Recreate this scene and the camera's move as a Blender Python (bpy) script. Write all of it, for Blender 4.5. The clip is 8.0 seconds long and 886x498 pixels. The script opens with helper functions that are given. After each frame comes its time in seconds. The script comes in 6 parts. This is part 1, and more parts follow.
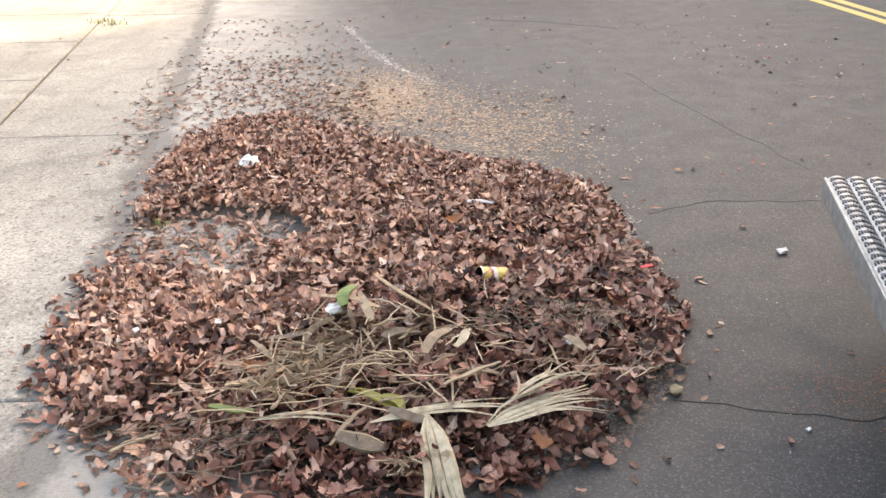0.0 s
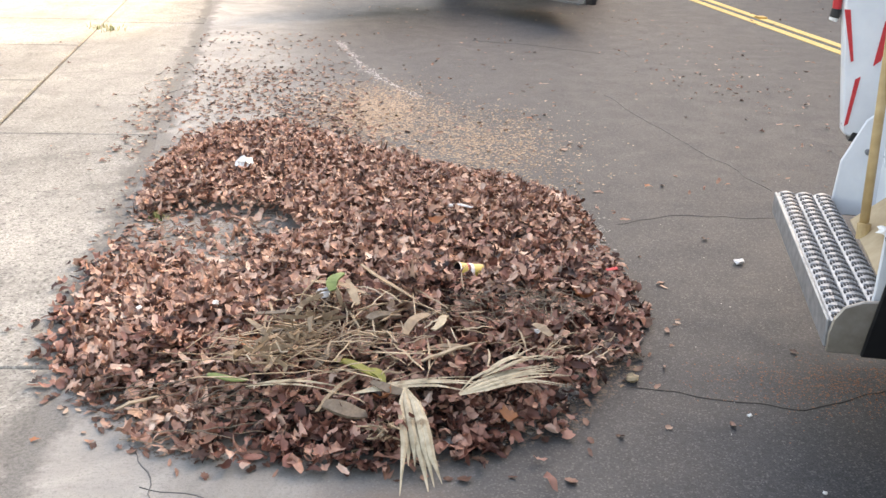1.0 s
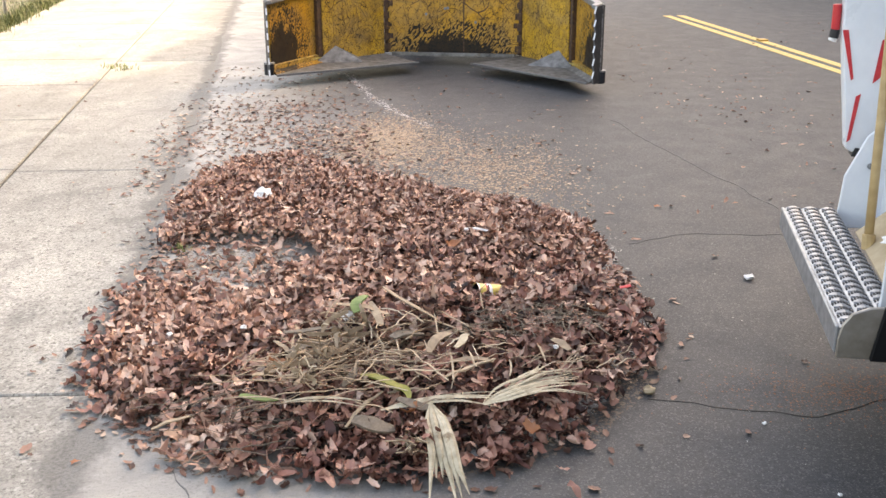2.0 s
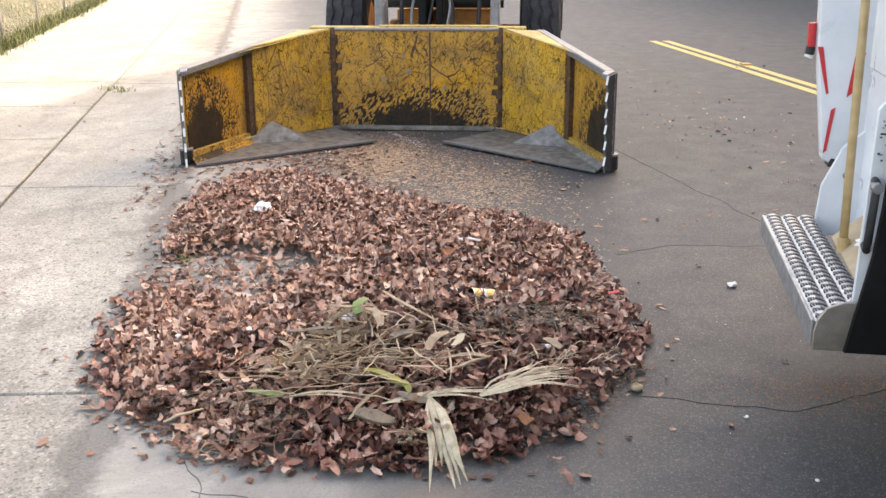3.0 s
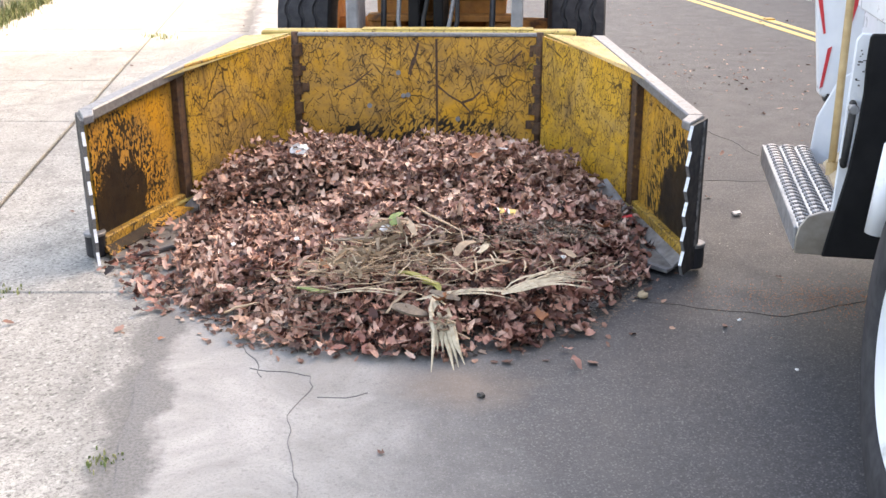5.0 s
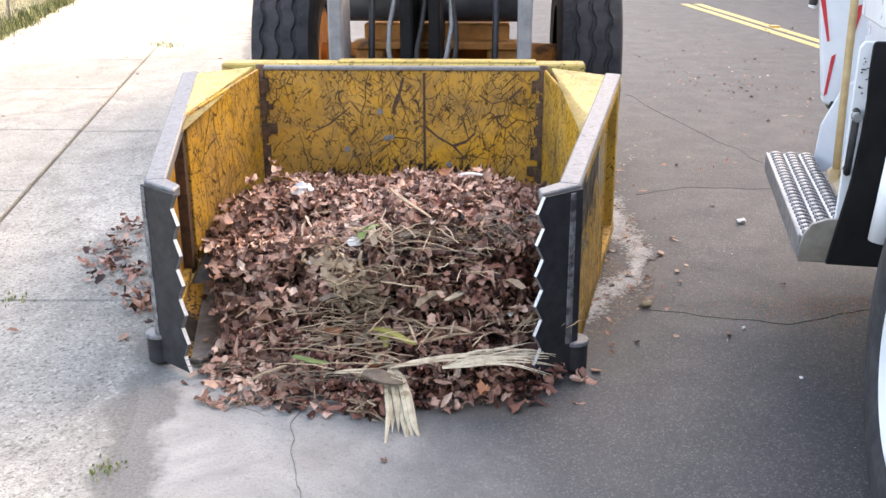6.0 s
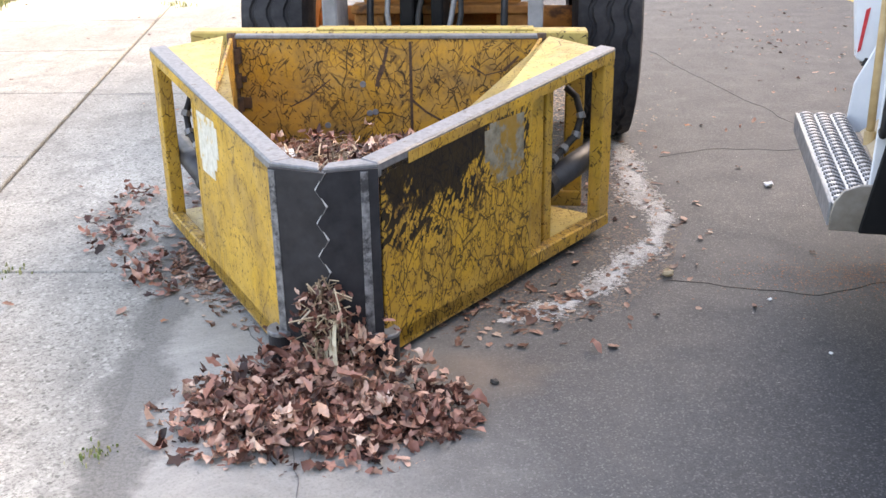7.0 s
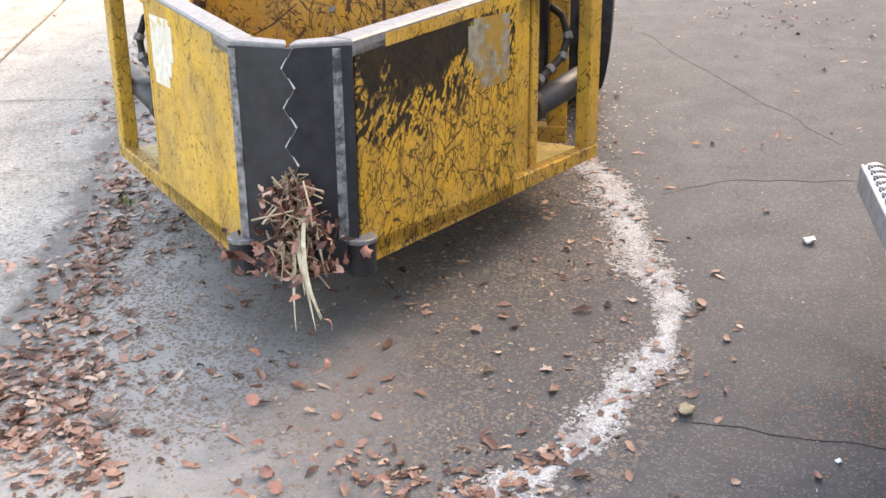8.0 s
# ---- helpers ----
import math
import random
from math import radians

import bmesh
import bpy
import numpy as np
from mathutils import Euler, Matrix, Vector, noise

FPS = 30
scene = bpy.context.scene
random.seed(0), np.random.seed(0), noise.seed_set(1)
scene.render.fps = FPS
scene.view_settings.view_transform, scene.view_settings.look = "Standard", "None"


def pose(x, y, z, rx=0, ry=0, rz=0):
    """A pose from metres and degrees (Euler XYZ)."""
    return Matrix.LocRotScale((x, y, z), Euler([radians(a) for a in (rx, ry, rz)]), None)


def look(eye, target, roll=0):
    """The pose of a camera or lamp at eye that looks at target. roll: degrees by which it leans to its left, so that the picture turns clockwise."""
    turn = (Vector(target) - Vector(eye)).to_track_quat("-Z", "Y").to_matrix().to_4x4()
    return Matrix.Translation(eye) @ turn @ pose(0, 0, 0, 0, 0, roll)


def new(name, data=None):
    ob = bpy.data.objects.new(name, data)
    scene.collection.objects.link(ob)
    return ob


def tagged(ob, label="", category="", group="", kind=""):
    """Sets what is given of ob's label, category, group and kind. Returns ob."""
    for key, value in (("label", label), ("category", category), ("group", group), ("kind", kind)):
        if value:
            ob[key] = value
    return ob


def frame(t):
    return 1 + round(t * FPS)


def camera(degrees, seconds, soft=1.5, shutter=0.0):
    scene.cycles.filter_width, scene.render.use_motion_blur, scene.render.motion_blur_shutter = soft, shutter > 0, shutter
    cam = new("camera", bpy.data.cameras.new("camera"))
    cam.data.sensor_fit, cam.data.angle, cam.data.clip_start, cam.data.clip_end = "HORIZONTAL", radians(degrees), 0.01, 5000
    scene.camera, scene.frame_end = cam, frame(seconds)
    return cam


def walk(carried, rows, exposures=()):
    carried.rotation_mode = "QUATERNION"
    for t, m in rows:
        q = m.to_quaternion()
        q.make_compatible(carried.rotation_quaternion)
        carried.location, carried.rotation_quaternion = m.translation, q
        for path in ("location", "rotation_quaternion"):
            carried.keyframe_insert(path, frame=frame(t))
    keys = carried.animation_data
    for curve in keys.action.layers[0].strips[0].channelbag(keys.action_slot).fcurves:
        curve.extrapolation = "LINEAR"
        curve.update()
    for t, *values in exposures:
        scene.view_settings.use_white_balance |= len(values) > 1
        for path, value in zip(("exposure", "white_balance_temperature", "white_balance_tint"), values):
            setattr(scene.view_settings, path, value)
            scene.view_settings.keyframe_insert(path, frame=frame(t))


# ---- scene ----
cam = camera(46.1, 8.0)
PATH = [
    (0, (-0.093, -0.233, 1.581), (-0.079, 1.623, 0.836), -1.4),
    (0.5, (-0.124, -0.403, 1.601), (-0.085, 1.459, 0.873), 0.8),
    (1, (-0.099, -0.545, 1.61), (-0.048, 1.325, 0.902), 1.1),
    (1.5, (-0.123, -0.634, 1.61), (-0.063, 1.252, 0.947), 0.2),
    (1.7, (-0.134, -0.651, 1.625), (-0.089, 1.237, 0.968), -0.2),
    (2.8, (-0.155, -0.795, 1.617), (-0.119, 1.106, 0.997), -0.8),
    (3, (-0.179, -0.863, 1.606), (-0.119, 1.042, 1.001), -0.3),
    (3.5, (-0.257, -1.045, 1.604), (-0.177, 0.832, 0.918), -0.3),
    (4, (-0.25, -1.188, 1.596), (-0.21, 0.705, 0.951), 0.4),
    (4.2, (-0.228, -1.256, 1.578), (-0.21, 0.629, 0.909), 0.6),
    (5.5, (-0.194, -1.339, 1.586), (-0.186, 0.543, 0.909), -0.1),
    (6, (-0.188, -1.337, 1.586), (-0.191, 0.55, 0.923), -0.1),
    (6.5, (-0.17, -1.34, 1.581), (-0.178, 0.545, 0.912), -0.3),
    (7, (-0.133, -1.152, 1.559), (-0.185, 0.707, 0.822), -0.9),
    (7.5, (-0.107, -0.614, 1.548), (-0.136, 1.221, 0.753), 0.4),
    (8, (0.014, 0.17, 1.543), (-0.009, 1.991, 0.716), -1.4),
]
walk(cam, [(t, look(eye, target, roll)) for t, eye, target, roll in PATH],
     exposures=[(0.0, 2.78, 9000, 15), (1.2, 2.84, 9000, 15), (3.2, 2.84, 8900, 16), (5.4, 3.14, 8300, 17), (7.0, 3.18, 8250, 17), (8.0, 3.32, 8850, 17)])
# ---- light ----
SUN_EL, SUN_AZ = 27.0, 62.0          # degrees; azimuth from the street's far end towards the right-hand side
world = bpy.data.worlds.new("sky")
scene.world = world
world.use_nodes = True
wn = world.node_tree.nodes
sky = wn.new("ShaderNodeTexSky")
sky.sky_type = 'NISHITA'
sky.sun_disc = False
sky.sun_elevation = radians(SUN_EL)
sky.sun_rotation = radians(SUN_AZ)
sky.dust_density = 5.0
sky.ozone_density = 0.6
wn["Background"].inputs["Strength"].default_value = 0.15
world.node_tree.links.new(sky.outputs[0], wn["Background"].inputs["Color"])
sun = new("sun", bpy.data.lights.new("sun", "SUN"))
sun.data.energy, sun.data.angle, sun.data.color = 1.6, radians(1.5), (1.0, 0.93, 0.8)
_az, _el = radians(SUN_AZ), radians(SUN_EL)
SUN_DIR = Vector((math.sin(_az) * math.cos(_el), math.cos(_az) * math.cos(_el), math.sin(_el)))
sun.matrix_world = look(SUN_DIR * 60, (0, 0, 0))


# ---- materials ----
class Nodes:
    """Small builder round a node tree."""

    def __init__(self, name):
        self.mat = bpy.data.materials.new(name)
        self.mat.use_nodes = True
        self.t = self.mat.node_tree
        self.b = self.t.nodes["Principled BSDF"]
        self.co = self.t.nodes.new("ShaderNodeTexCoord").outputs["Object"]

    def n(self, kind, **sockets):
        node = self.t.nodes.new(kind)
        for key, value in sockets.items():
            self.put(node.inputs[key.replace("_", " ")], value)
        return node

    def put(self, socket, value):
        if isinstance(value, bpy.types.NodeSocket):
            self.t.links.new(value, socket)
        else:
            socket.default_value = value

    def noise(self, scale, detail=4.0, rough=0.55, at=None, distort=0.0):
        return self.n("ShaderNodeTexNoise", Vector=at or self.co, Scale=scale, Detail=detail, Roughness=rough, Distortion=distort).outputs["Fac"]

    def stretch(self, x, y, z, rot=(0, 0, 0)):
        node = self.n("ShaderNodeMapping", Vector=self.co)
        node.inputs["Scale"].default_value = (x, y, z)
        node.inputs["Rotation"].default_value = rot
        return node.outputs[0]

    def ramp(self, fac, *stops):
        node = self.n("ShaderNodeValToRGB", Fac=fac)
        el = node.color_ramp.elements
        while len(el) < len(stops):
            el.new(0.5)
        for e, (p, c) in zip(el, stops):
            e.position = p
            e.color = (c, c, c, 1) if isinstance(c, (int, float)) else (*c, 1)
        return node.outputs["Color"]

    def mix(self, fac, a, b, blend="MIX"):
        node = self.t.nodes.new("ShaderNodeMix")
        node.data_type, node.blend_type = "RGBA", blend
        for i, value in ((0, fac), (6, a), (7, b)):
            if isinstance(value, tuple):
                value = (*value, 1)
            self.put(node.inputs[i], value)
        return node.outputs[2]

    def math(self, op, a, b=0.0, c=0.0):
        node = self.t.nodes.new("ShaderNodeMath")
        node.operation = op
        for s, value in zip(node.inputs, (a, b, c)):
            self.put(s, value)
        return node.outputs[0]

    def island(self):
        return self.t.nodes.new("ShaderNodeNewGeometry").outputs["Random Per Island"]

    def each(self):
        return self.t.nodes.new("ShaderNodeObjectInfo").outputs["Random"]

    def done(self, colour, rough=0.7, bump=None, strength=0.3, distance=0.01, metal=0.0, **rest):
        if isinstance(colour, tuple):
            colour = (*colour, 1)
        self.put(self.b.inputs["Base Color"], colour)
        self.put(self.b.inputs["Roughness"], rough)
        self.put(self.b.inputs["Metallic"], metal)
        for key, value in rest.items():
            self.put(self.b.inputs[key.replace("_", " ")], value)
        if bump is not None:
            node = self.n("ShaderNodeBump", Height=bump, Strength=strength, Distance=distance)
            self.t.links.new(node.outputs[0], self.b.inputs["Normal"])
        return self.mat


def street_offset(m):
    """Distance across the street from its axis of run, at any point."""
    axis = m.n("ShaderNodeSeparateXYZ", Vector=m.co)
    return m.math("ADD", axis.outputs[0], m.math("MULTIPLY", axis.outputs[1], 0.128))


def gutter_dirt(m, base, offset):
    """Ragged dark band of dirt where the asphalt meets the gutter slabs."""
    off = m.math("ABSOLUTE", m.math("ADD", offset, 0.95))
    ragged = m.math("MULTIPLY", m.math("SUBTRACT", m.noise(3.4, 7, 0.72), 0.5), 0.42)
    band = m.ramp(m.math("ADD", off, ragged), (0.05, 0.88), (0.11, 0.0))
    return m.mix(band, base, m.mix(m.ramp(m.noise(95, 4, 0.75), (0.4, 0.0), (0.65, 1.0)), (0.16, 0.156, 0.147), (0.075, 0.073, 0.069)))


def make_asphalt():
    m = Nodes("asphalt")
    offset = street_offset(m)
    big = m.noise(0.55, 5, 0.6)
    mid = m.noise(5.0, 5, 0.65)
    fine = m.noise(170, 3, 0.75)
    grit = m.n("ShaderNodeTexVoronoi", Vector=m.co, Scale=190.0).outputs["Color"]
    gravel = m.n("ShaderNodeTexVoronoi", Vector=m.co, Scale=85.0).outputs["Color"]
    base = m.ramp(big, (0.3, (0.034, 0.036, 0.041)), (0.7, (0.06, 0.062, 0.068)))
    base = m.mix(m.ramp(mid, (0.35, 0.0), (0.75, 0.5)), base, (0.08, 0.081, 0.085))
    base = m.mix(m.ramp(m.noise(60, 4, 0.75), (0.45, 0.0), (0.6, 0.6)), base, (0.034, 0.034, 0.037))
    base = m.mix(m.ramp(fine, (0.44, 0.0), (0.62, 0.9)), base, (0.022, 0.022, 0.025))
    base = m.mix(m.ramp(gravel, (0.2, 0.4), (0.4, 0.0)), base, (0.018, 0.018, 0.02))
    base = m.mix(m.ramp(grit, (0.68, 0.0), (0.88, 0.4)), base, (0.22, 0.217, 0.212))
    # cement-coloured silt spread from the gutter, in drifts with a worn edge
    drift = m.math("ADD", offset, m.math("MULTIPLY", m.math("SUBTRACT", m.noise(1.1, 6, 0.68), 0.5), 1.1))
    cover = m.ramp(m.math("MULTIPLY_ADD", drift, 0.25, 0.5), (0.28, 0.92), (0.39, 0.8), (0.48, 0.42), (0.58, 0.13), (0.72, 0.0))
    silt = m.mix(m.ramp(m.noise(2.2, 6, 0.7, distort=0.8), (0.36, 0.0), (0.66, 1.0)), (0.25, 0.244, 0.228), (0.42, 0.41, 0.385))
    silt = m.mix(m.ramp(m.noise(110, 4, 0.78), (0.5, 0.0), (0.66, 0.6)), silt, (0.17, 0.165, 0.155))
    silt = m.mix(m.ramp(gravel, (0.8, 0.0), (0.9, 0.22)), silt, (0.1, 0.098, 0.094))
    base = m.mix(cover, base, silt)
    # rusty leaf stain on the road before the heap
    stain = m.n("ShaderNodeMapping", Vector=m.co)
    stain.inputs["Location"].default_value = (0.12 / 0.55, -1.75 / 0.35, 0)
    stain.inputs["Scale"].default_value = (1 / 0.55, 1 / 0.35, 0)
    far = m.n("ShaderNodeVectorMath")
    far.operation = "LENGTH"
    m.t.links.new(stain.outputs[0], far.inputs[0])
    spread = m.math("ADD", far.outputs["Value"], m.math("MULTIPLY", m.noise(3.5, 5, 0.65), 0.9))
    base = m.mix(m.ramp(spread, (0.55, 0.4), (1.25, 0.0)), base, (0.23, 0.165, 0.115))
    base = gutter_dirt(m, base, offset)
    return m.done(base, m.ramp(mid, (0.3, 0.55), (0.7, 0.71)), m.mix(0.5, fine, grit), 0.5, 0.004, Specular_IOR_Level=0.4)


def make_concrete(name, warm, gutter_stain=False):
    m = Nodes(name)
    big = m.noise(0.9, 6, 0.62, distort=0.6)
    mid = m.noise(7, 5, 0.65)
    fine = m.noise(140, 3, 0.7)
    streak = m.noise(1.0, 5, 0.6, at=m.stretch(5.0, 0.7, 1.0))
    base = m.ramp(big, (0.28, (0.22, 0.216, 0.2)), (0.52, (0.34, 0.334, 0.306)), (0.75, warm))
    base = m.mix(m.ramp(streak, (0.5, 0.0), (0.72, 0.55)), base, (0.16, 0.157, 0.145))
    base = m.mix(m.ramp(mid, (0.48, 0.0), (0.78, 0.5)), base, (0.19, 0.184, 0.167))
    base = m.mix(m.ramp(fine, (0.5, 0.0), (0.66, 0.85)), base, (0.1, 0.098, 0.09))
    blot = m.noise(2.6, 6, 0.7, distort=1.0)
    base = m.mix(m.ramp(blot, (0.5, 0.0), (0.62, 0.6)), base, (0.16, 0.157, 0.147))
    base = m.mix(m.ramp(m.noise(62, 5, 0.78), (0.5, 0.0), (0.62, 0.7)), base, (0.12, 0.117, 0.108))
    # pale worn aggregate and dark pock marks
    pock = m.n("ShaderNodeTexVoronoi", Vector=m.co, Scale=95.0).outputs["Color"]
    base = m.mix(m.ramp(pock, (0.76, 0.0), (0.88, 0.4)), base, (0.5, 0.49, 0.455))
    base = m.mix(m.ramp(pock, (0.14, 0.7), (0.22, 0.0)), base, (0.07, 0.068, 0.062))
    if gutter_stain:
        base = gutter_dirt(m, base, street_offset(m))
    base = m.mix(m.math("MULTIPLY", m.each(), 0.16), base, (0.3, 0.29, 0.26))
    return m.done(base, 0.88, m.mix(0.5, fine, mid), 0.3, 0.004)


def make_yellow(name, wear=0.5, smear=None, dirt=0.45, tone=(0.60, 0.29, 0.012)):
    """Scratched machine paint; smear: centre and radii of a patch rubbed black by the load."""
    m = Nodes(name)
    warped = m.n("ShaderNodeVectorMath")
    warped.operation = "MULTIPLY_ADD"
    jog = m.n("ShaderNodeTexNoise", Vector=m.co, Scale=6.0, Detail=3.0).outputs["Color"]
    m.t.links.new(jog, warped.inputs[0])
    warped.inputs[1].default_value = (0.055, 0.055, 0.055)
    m.t.links.new(m.co, warped.inputs[2])

    def cracks(scale, width, cut, seed):
        """Broken, crooked scratch lines."""
        turn = m.n("ShaderNodeMapping", Vector=warped.outputs[0])
        turn.inputs["Location"].default_value = (seed * 1.3, seed * 2.1, seed * 0.7)
        turn.inputs["Rotation"].default_value = (seed * 0.9, seed * 1.7, seed * 0.4)
        turn.inputs["Scale"].default_value = (1.0, 1.25, 0.6)
        cell = m.n("ShaderNodeTexVoronoi", Vector=turn.outputs[0], Scale=scale)
        cell.feature = "DISTANCE_TO_EDGE"
        thin = m.math("MULTIPLY", m.noise(scale * 1.7, 4, 0.7, at=turn.outputs[0]), width * 2.0)
        line = m.ramp(m.math("DIVIDE", cell.outputs["Distance"], thin), (0.55, 1.0), (0.95, 0.0))
        here = m.ramp(m.noise(scale * 0.55, 3, 0.6, at=turn.outputs[0]), (cut, 0.0), (cut + 0.035, 1.0))
        return m.math("MULTIPLY", line, here)

    def strokes(angle, lean, length, width, cut, seed):
        """Thin drag marks that run at an angle up the plate."""
        turn = m.n("ShaderNodeMapping", Vector=warped.outputs[0])
        turn.vector_type = "TEXTURE"
        turn.inputs["Location"].default_value = (seed * 1.7, seed * 0.9, seed * 2.3)
        turn.inputs["Rotation"].default_value = (0.0, angle, lean)
        turn.inputs["Scale"].default_value = (length, width, width)
        return m.ramp(m.noise(1.0, 0, 0.5, at=turn.outputs[0]), (cut, 0.0), (cut + 0.02, 0.9))

    cut = 0.635 - 0.1 * min(wear, 1.6)
    lines = cracks(5.0, 0.012, cut, 1.0)
    for scale, width, off, seed in ((8.0, 0.017, 0.0, 2.0), (11.0, 0.022, 0.0, 3.0), (17.0, 0.034, 0.0, 4.0), (24.0, 0.045, 0.02, 6.0), (36.0, 0.08, 0.03, 5.0)):
        lines = m.math("MAXIMUM", lines, cracks(scale, width * (0.45 + 0.38 * wear), cut + off, seed))
    for angle, lean, length, width, seed in ((-0.9, 0.2, 0.34, 0.009, 2.0), (0.7, -0.3, 0.3, 0.008, 3.0)):
        lines = m.math("MAXIMUM", lines, strokes(angle, lean, length, width, 0.755 - 0.02 * min(wear, 1.4), seed))
    chips = m.ramp(m.noise(24, 6, 0.78), (0.67 - 0.06 * wear, 0.0), (0.69 - 0.06 * wear, 1.0))
    base = m.ramp(m.noise(2.6, 5, 0.65), (0.3, tuple(c * 0.68 for c in tone)), (0.7, tone))
    base = m.mix(m.ramp(m.noise(4.5, 6, 0.75, distort=0.8), (0.44, 0.0), (0.66, dirt * 1.3)), base, (0.17, 0.085, 0.02))
    base = m.mix(m.ramp(m.noise(34, 5, 0.75), (0.54, 0.0), (0.72, dirt)), base, (0.1, 0.055, 0.02))
    base = m.mix(m.ramp(m.noise(3.2, 6, 0.7, distort=1.2), (0.35, 0.05), (0.7, 0.2 + 0.35 * dirt)), base, (0.3, 0.235, 0.155))
    faint = m.math("MAXIMUM", cracks(6.5, 0.02, cut - 0.07, 7.0), cracks(13.0, 0.03, cut - 0.06, 8.0))
    base = m.mix(m.math("MULTIPLY", faint, 0.6), base, (0.13, 0.07, 0.025))
    base = m.mix(chips, base, (0.06, 0.038, 0.026))
    base = m.mix(m.math("MULTIPLY", lines, 0.86), base, (0.022, 0.014, 0.01))
    if smear:
        c, r, thin = smear if len(smear) > 2 else (*smear, 1.1)
        node = m.n("ShaderNodeMapping", Vector=m.co)
        node.inputs["Location"].default_value = [-p / q for p, q in zip(c, r)]
        node.inputs["Scale"].default_value = [1 / q for q in r]
        far = m.n("ShaderNodeVectorMath")
        far.operation = "LENGTH"
        m.t.links.new(node.outputs[0], far.inputs[0])
        rough = m.math("ADD", m.math("MULTIPLY", m.noise(9, 7, 0.72), 1.5), m.math("MULTIPLY", strokes(-0.9, 0.5, 0.09, 0.014, 0.52, 9.0), 0.45))
        edge = m.math("ADD", m.math("MULTIPLY", far.outputs["Value"], 0.75), m.math("SUBTRACT", thin, rough))
        base = m.mix(m.ramp(edge, (0.86, 0.95), (0.98, 0.0)), base, (0.006, 0.007, 0.009))
    return m.done(base, m.ramp(m.noise(12, 3), (0.3, 0.38), (0.8, 0.7)), m.mix(0.5, lines, chips), 0.25, 0.002, metal=0.0, Specular_IOR_Level=0.22)


def make_plain(name, low, high, scale=20, rough=(0.5, 0.8), metal=0.0, strength=0.2, dark=None, dark_at=0.62, **rest):
    """Two tones of one surface, with an optional third for dirt."""
    m = Nodes(name)
    f = m.noise(scale, 5, 0.62)
    base = m.ramp(f, (0.3, low), (0.7, high))
    if dark:
        base = m.mix(m.ramp(m.noise(scale * 0.45, 6, 0.7), (dark_at, 0.0), (dark_at + 0.08, 0.9)), base, dark)
    return m.done(base, m.ramp(m.noise(scale * 1.7, 3), (0.3, rough[0]), (0.7, rough[1])), f, strength, 0.003, metal=metal, **rest)


def make_leaf(name, stops):
    m = Nodes(name)
    base = m.ramp(m.island(), *stops)
    base = m.mix(m.ramp(m.noise(55, 4, 0.65), (0.35, 0.0), (0.75, 0.35)), base, (0.05, 0.024, 0.018))
    vein = m.noise(110, 2, 0.5)
    return m.done(base, 0.52, vein, 0.35, 0.003, Specular_IOR_Level=0.36)


asphalt = make_asphalt()
concrete = make_concrete("gutter_concrete", (0.5, 0.49, 0.45), True)
walk_concrete = make_concrete("pavement_concrete", (0.44, 0.425, 0.36))
soil = make_plain("soil", (0.05, 0.045, 0.038), (0.1, 0.09, 0.075), 3)
lawn = make_plain("rough_lawn", (0.03, 0.045, 0.012), (0.075, 0.1, 0.03), 8)
joint_dirt = make_plain("joint_dirt", (0.035, 0.032, 0.027), (0.075, 0.068, 0.052), 30)
crack_faint = make_plain("old_crack_filling", (0.08, 0.08, 0.083), (0.12, 0.12, 0.12), 40)
crack_dark = make_plain("crack_filling", (0.018, 0.018, 0.018), (0.04, 0.038, 0.034), 40)
line_paint = make_plain("worn_yellow_paint", (0.6, 0.41, 0.12), (0.76, 0.56, 0.22), 25, (0.6, 0.8), dark=(0.16, 0.13, 0.08), dark_at=0.6)
yellow_reflector = make_plain("amber_reflector", (0.5, 0.27, 0.04), (0.62, 0.36, 0.07), 30, (0.3, 0.5))
powder = make_plain("pale_dust", (0.37, 0.363, 0.352), (0.58, 0.57, 0.555), 60, (0.9, 1.0))
film_dust = make_plain("grey_dust_film", (0.2, 0.198, 0.192), (0.34, 0.335, 0.325), 60, (0.9, 1.0))
brown_dust = make_plain("brown_dust", (0.135, 0.105, 0.085), (0.22, 0.18, 0.15), 30, (0.9, 1.0))
chip_wood = make_leaf("leaf_crumbs", ((0.0, (0.2, 0.12, 0.07)), (0.5, (0.36, 0.24, 0.15)), (1.0, (0.5, 0.38, 0.26))))
leaf_brown = make_leaf("dry_leaf", ((0.0, (0.016, 0.006, 0.005)), (0.3, (0.085, 0.03, 0.022)), (0.48, (0.26, 0.108, 0.08)), (0.75, (0.44, 0.23, 0.175)), (1.0, (0.62, 0.42, 0.335))))
leaf_pale = make_leaf("pale_dry_leaf", ((0.0, (0.07, 0.032, 0.024)), (0.25, (0.2, 0.095, 0.07)), (0.5, (0.44, 0.245, 0.182)), (0.8, (0.6, 0.385, 0.29)), (1.0, (0.72, 0.55, 0.45))))
leaf_litter = make_leaf("weathered_leaf", ((0.0, (0.05, 0.025, 0.018)), (0.4, (0.2, 0.1, 0.07)), (0.8, (0.38, 0.22, 0.16)), (1.0, (0.52, 0.4, 0.31))))
leaf_rust = make_plain("rusty_leaf", (0.24, 0.085, 0.035), (0.36, 0.15, 0.07), 40)
straw_mat = make_leaf("dry_straw", ((0.0, (0.15, 0.1, 0.065)), (0.45, (0.34, 0.25, 0.165)), (0.8, (0.5, 0.39, 0.27)), (1.0, (0.68, 0.58, 0.45))))
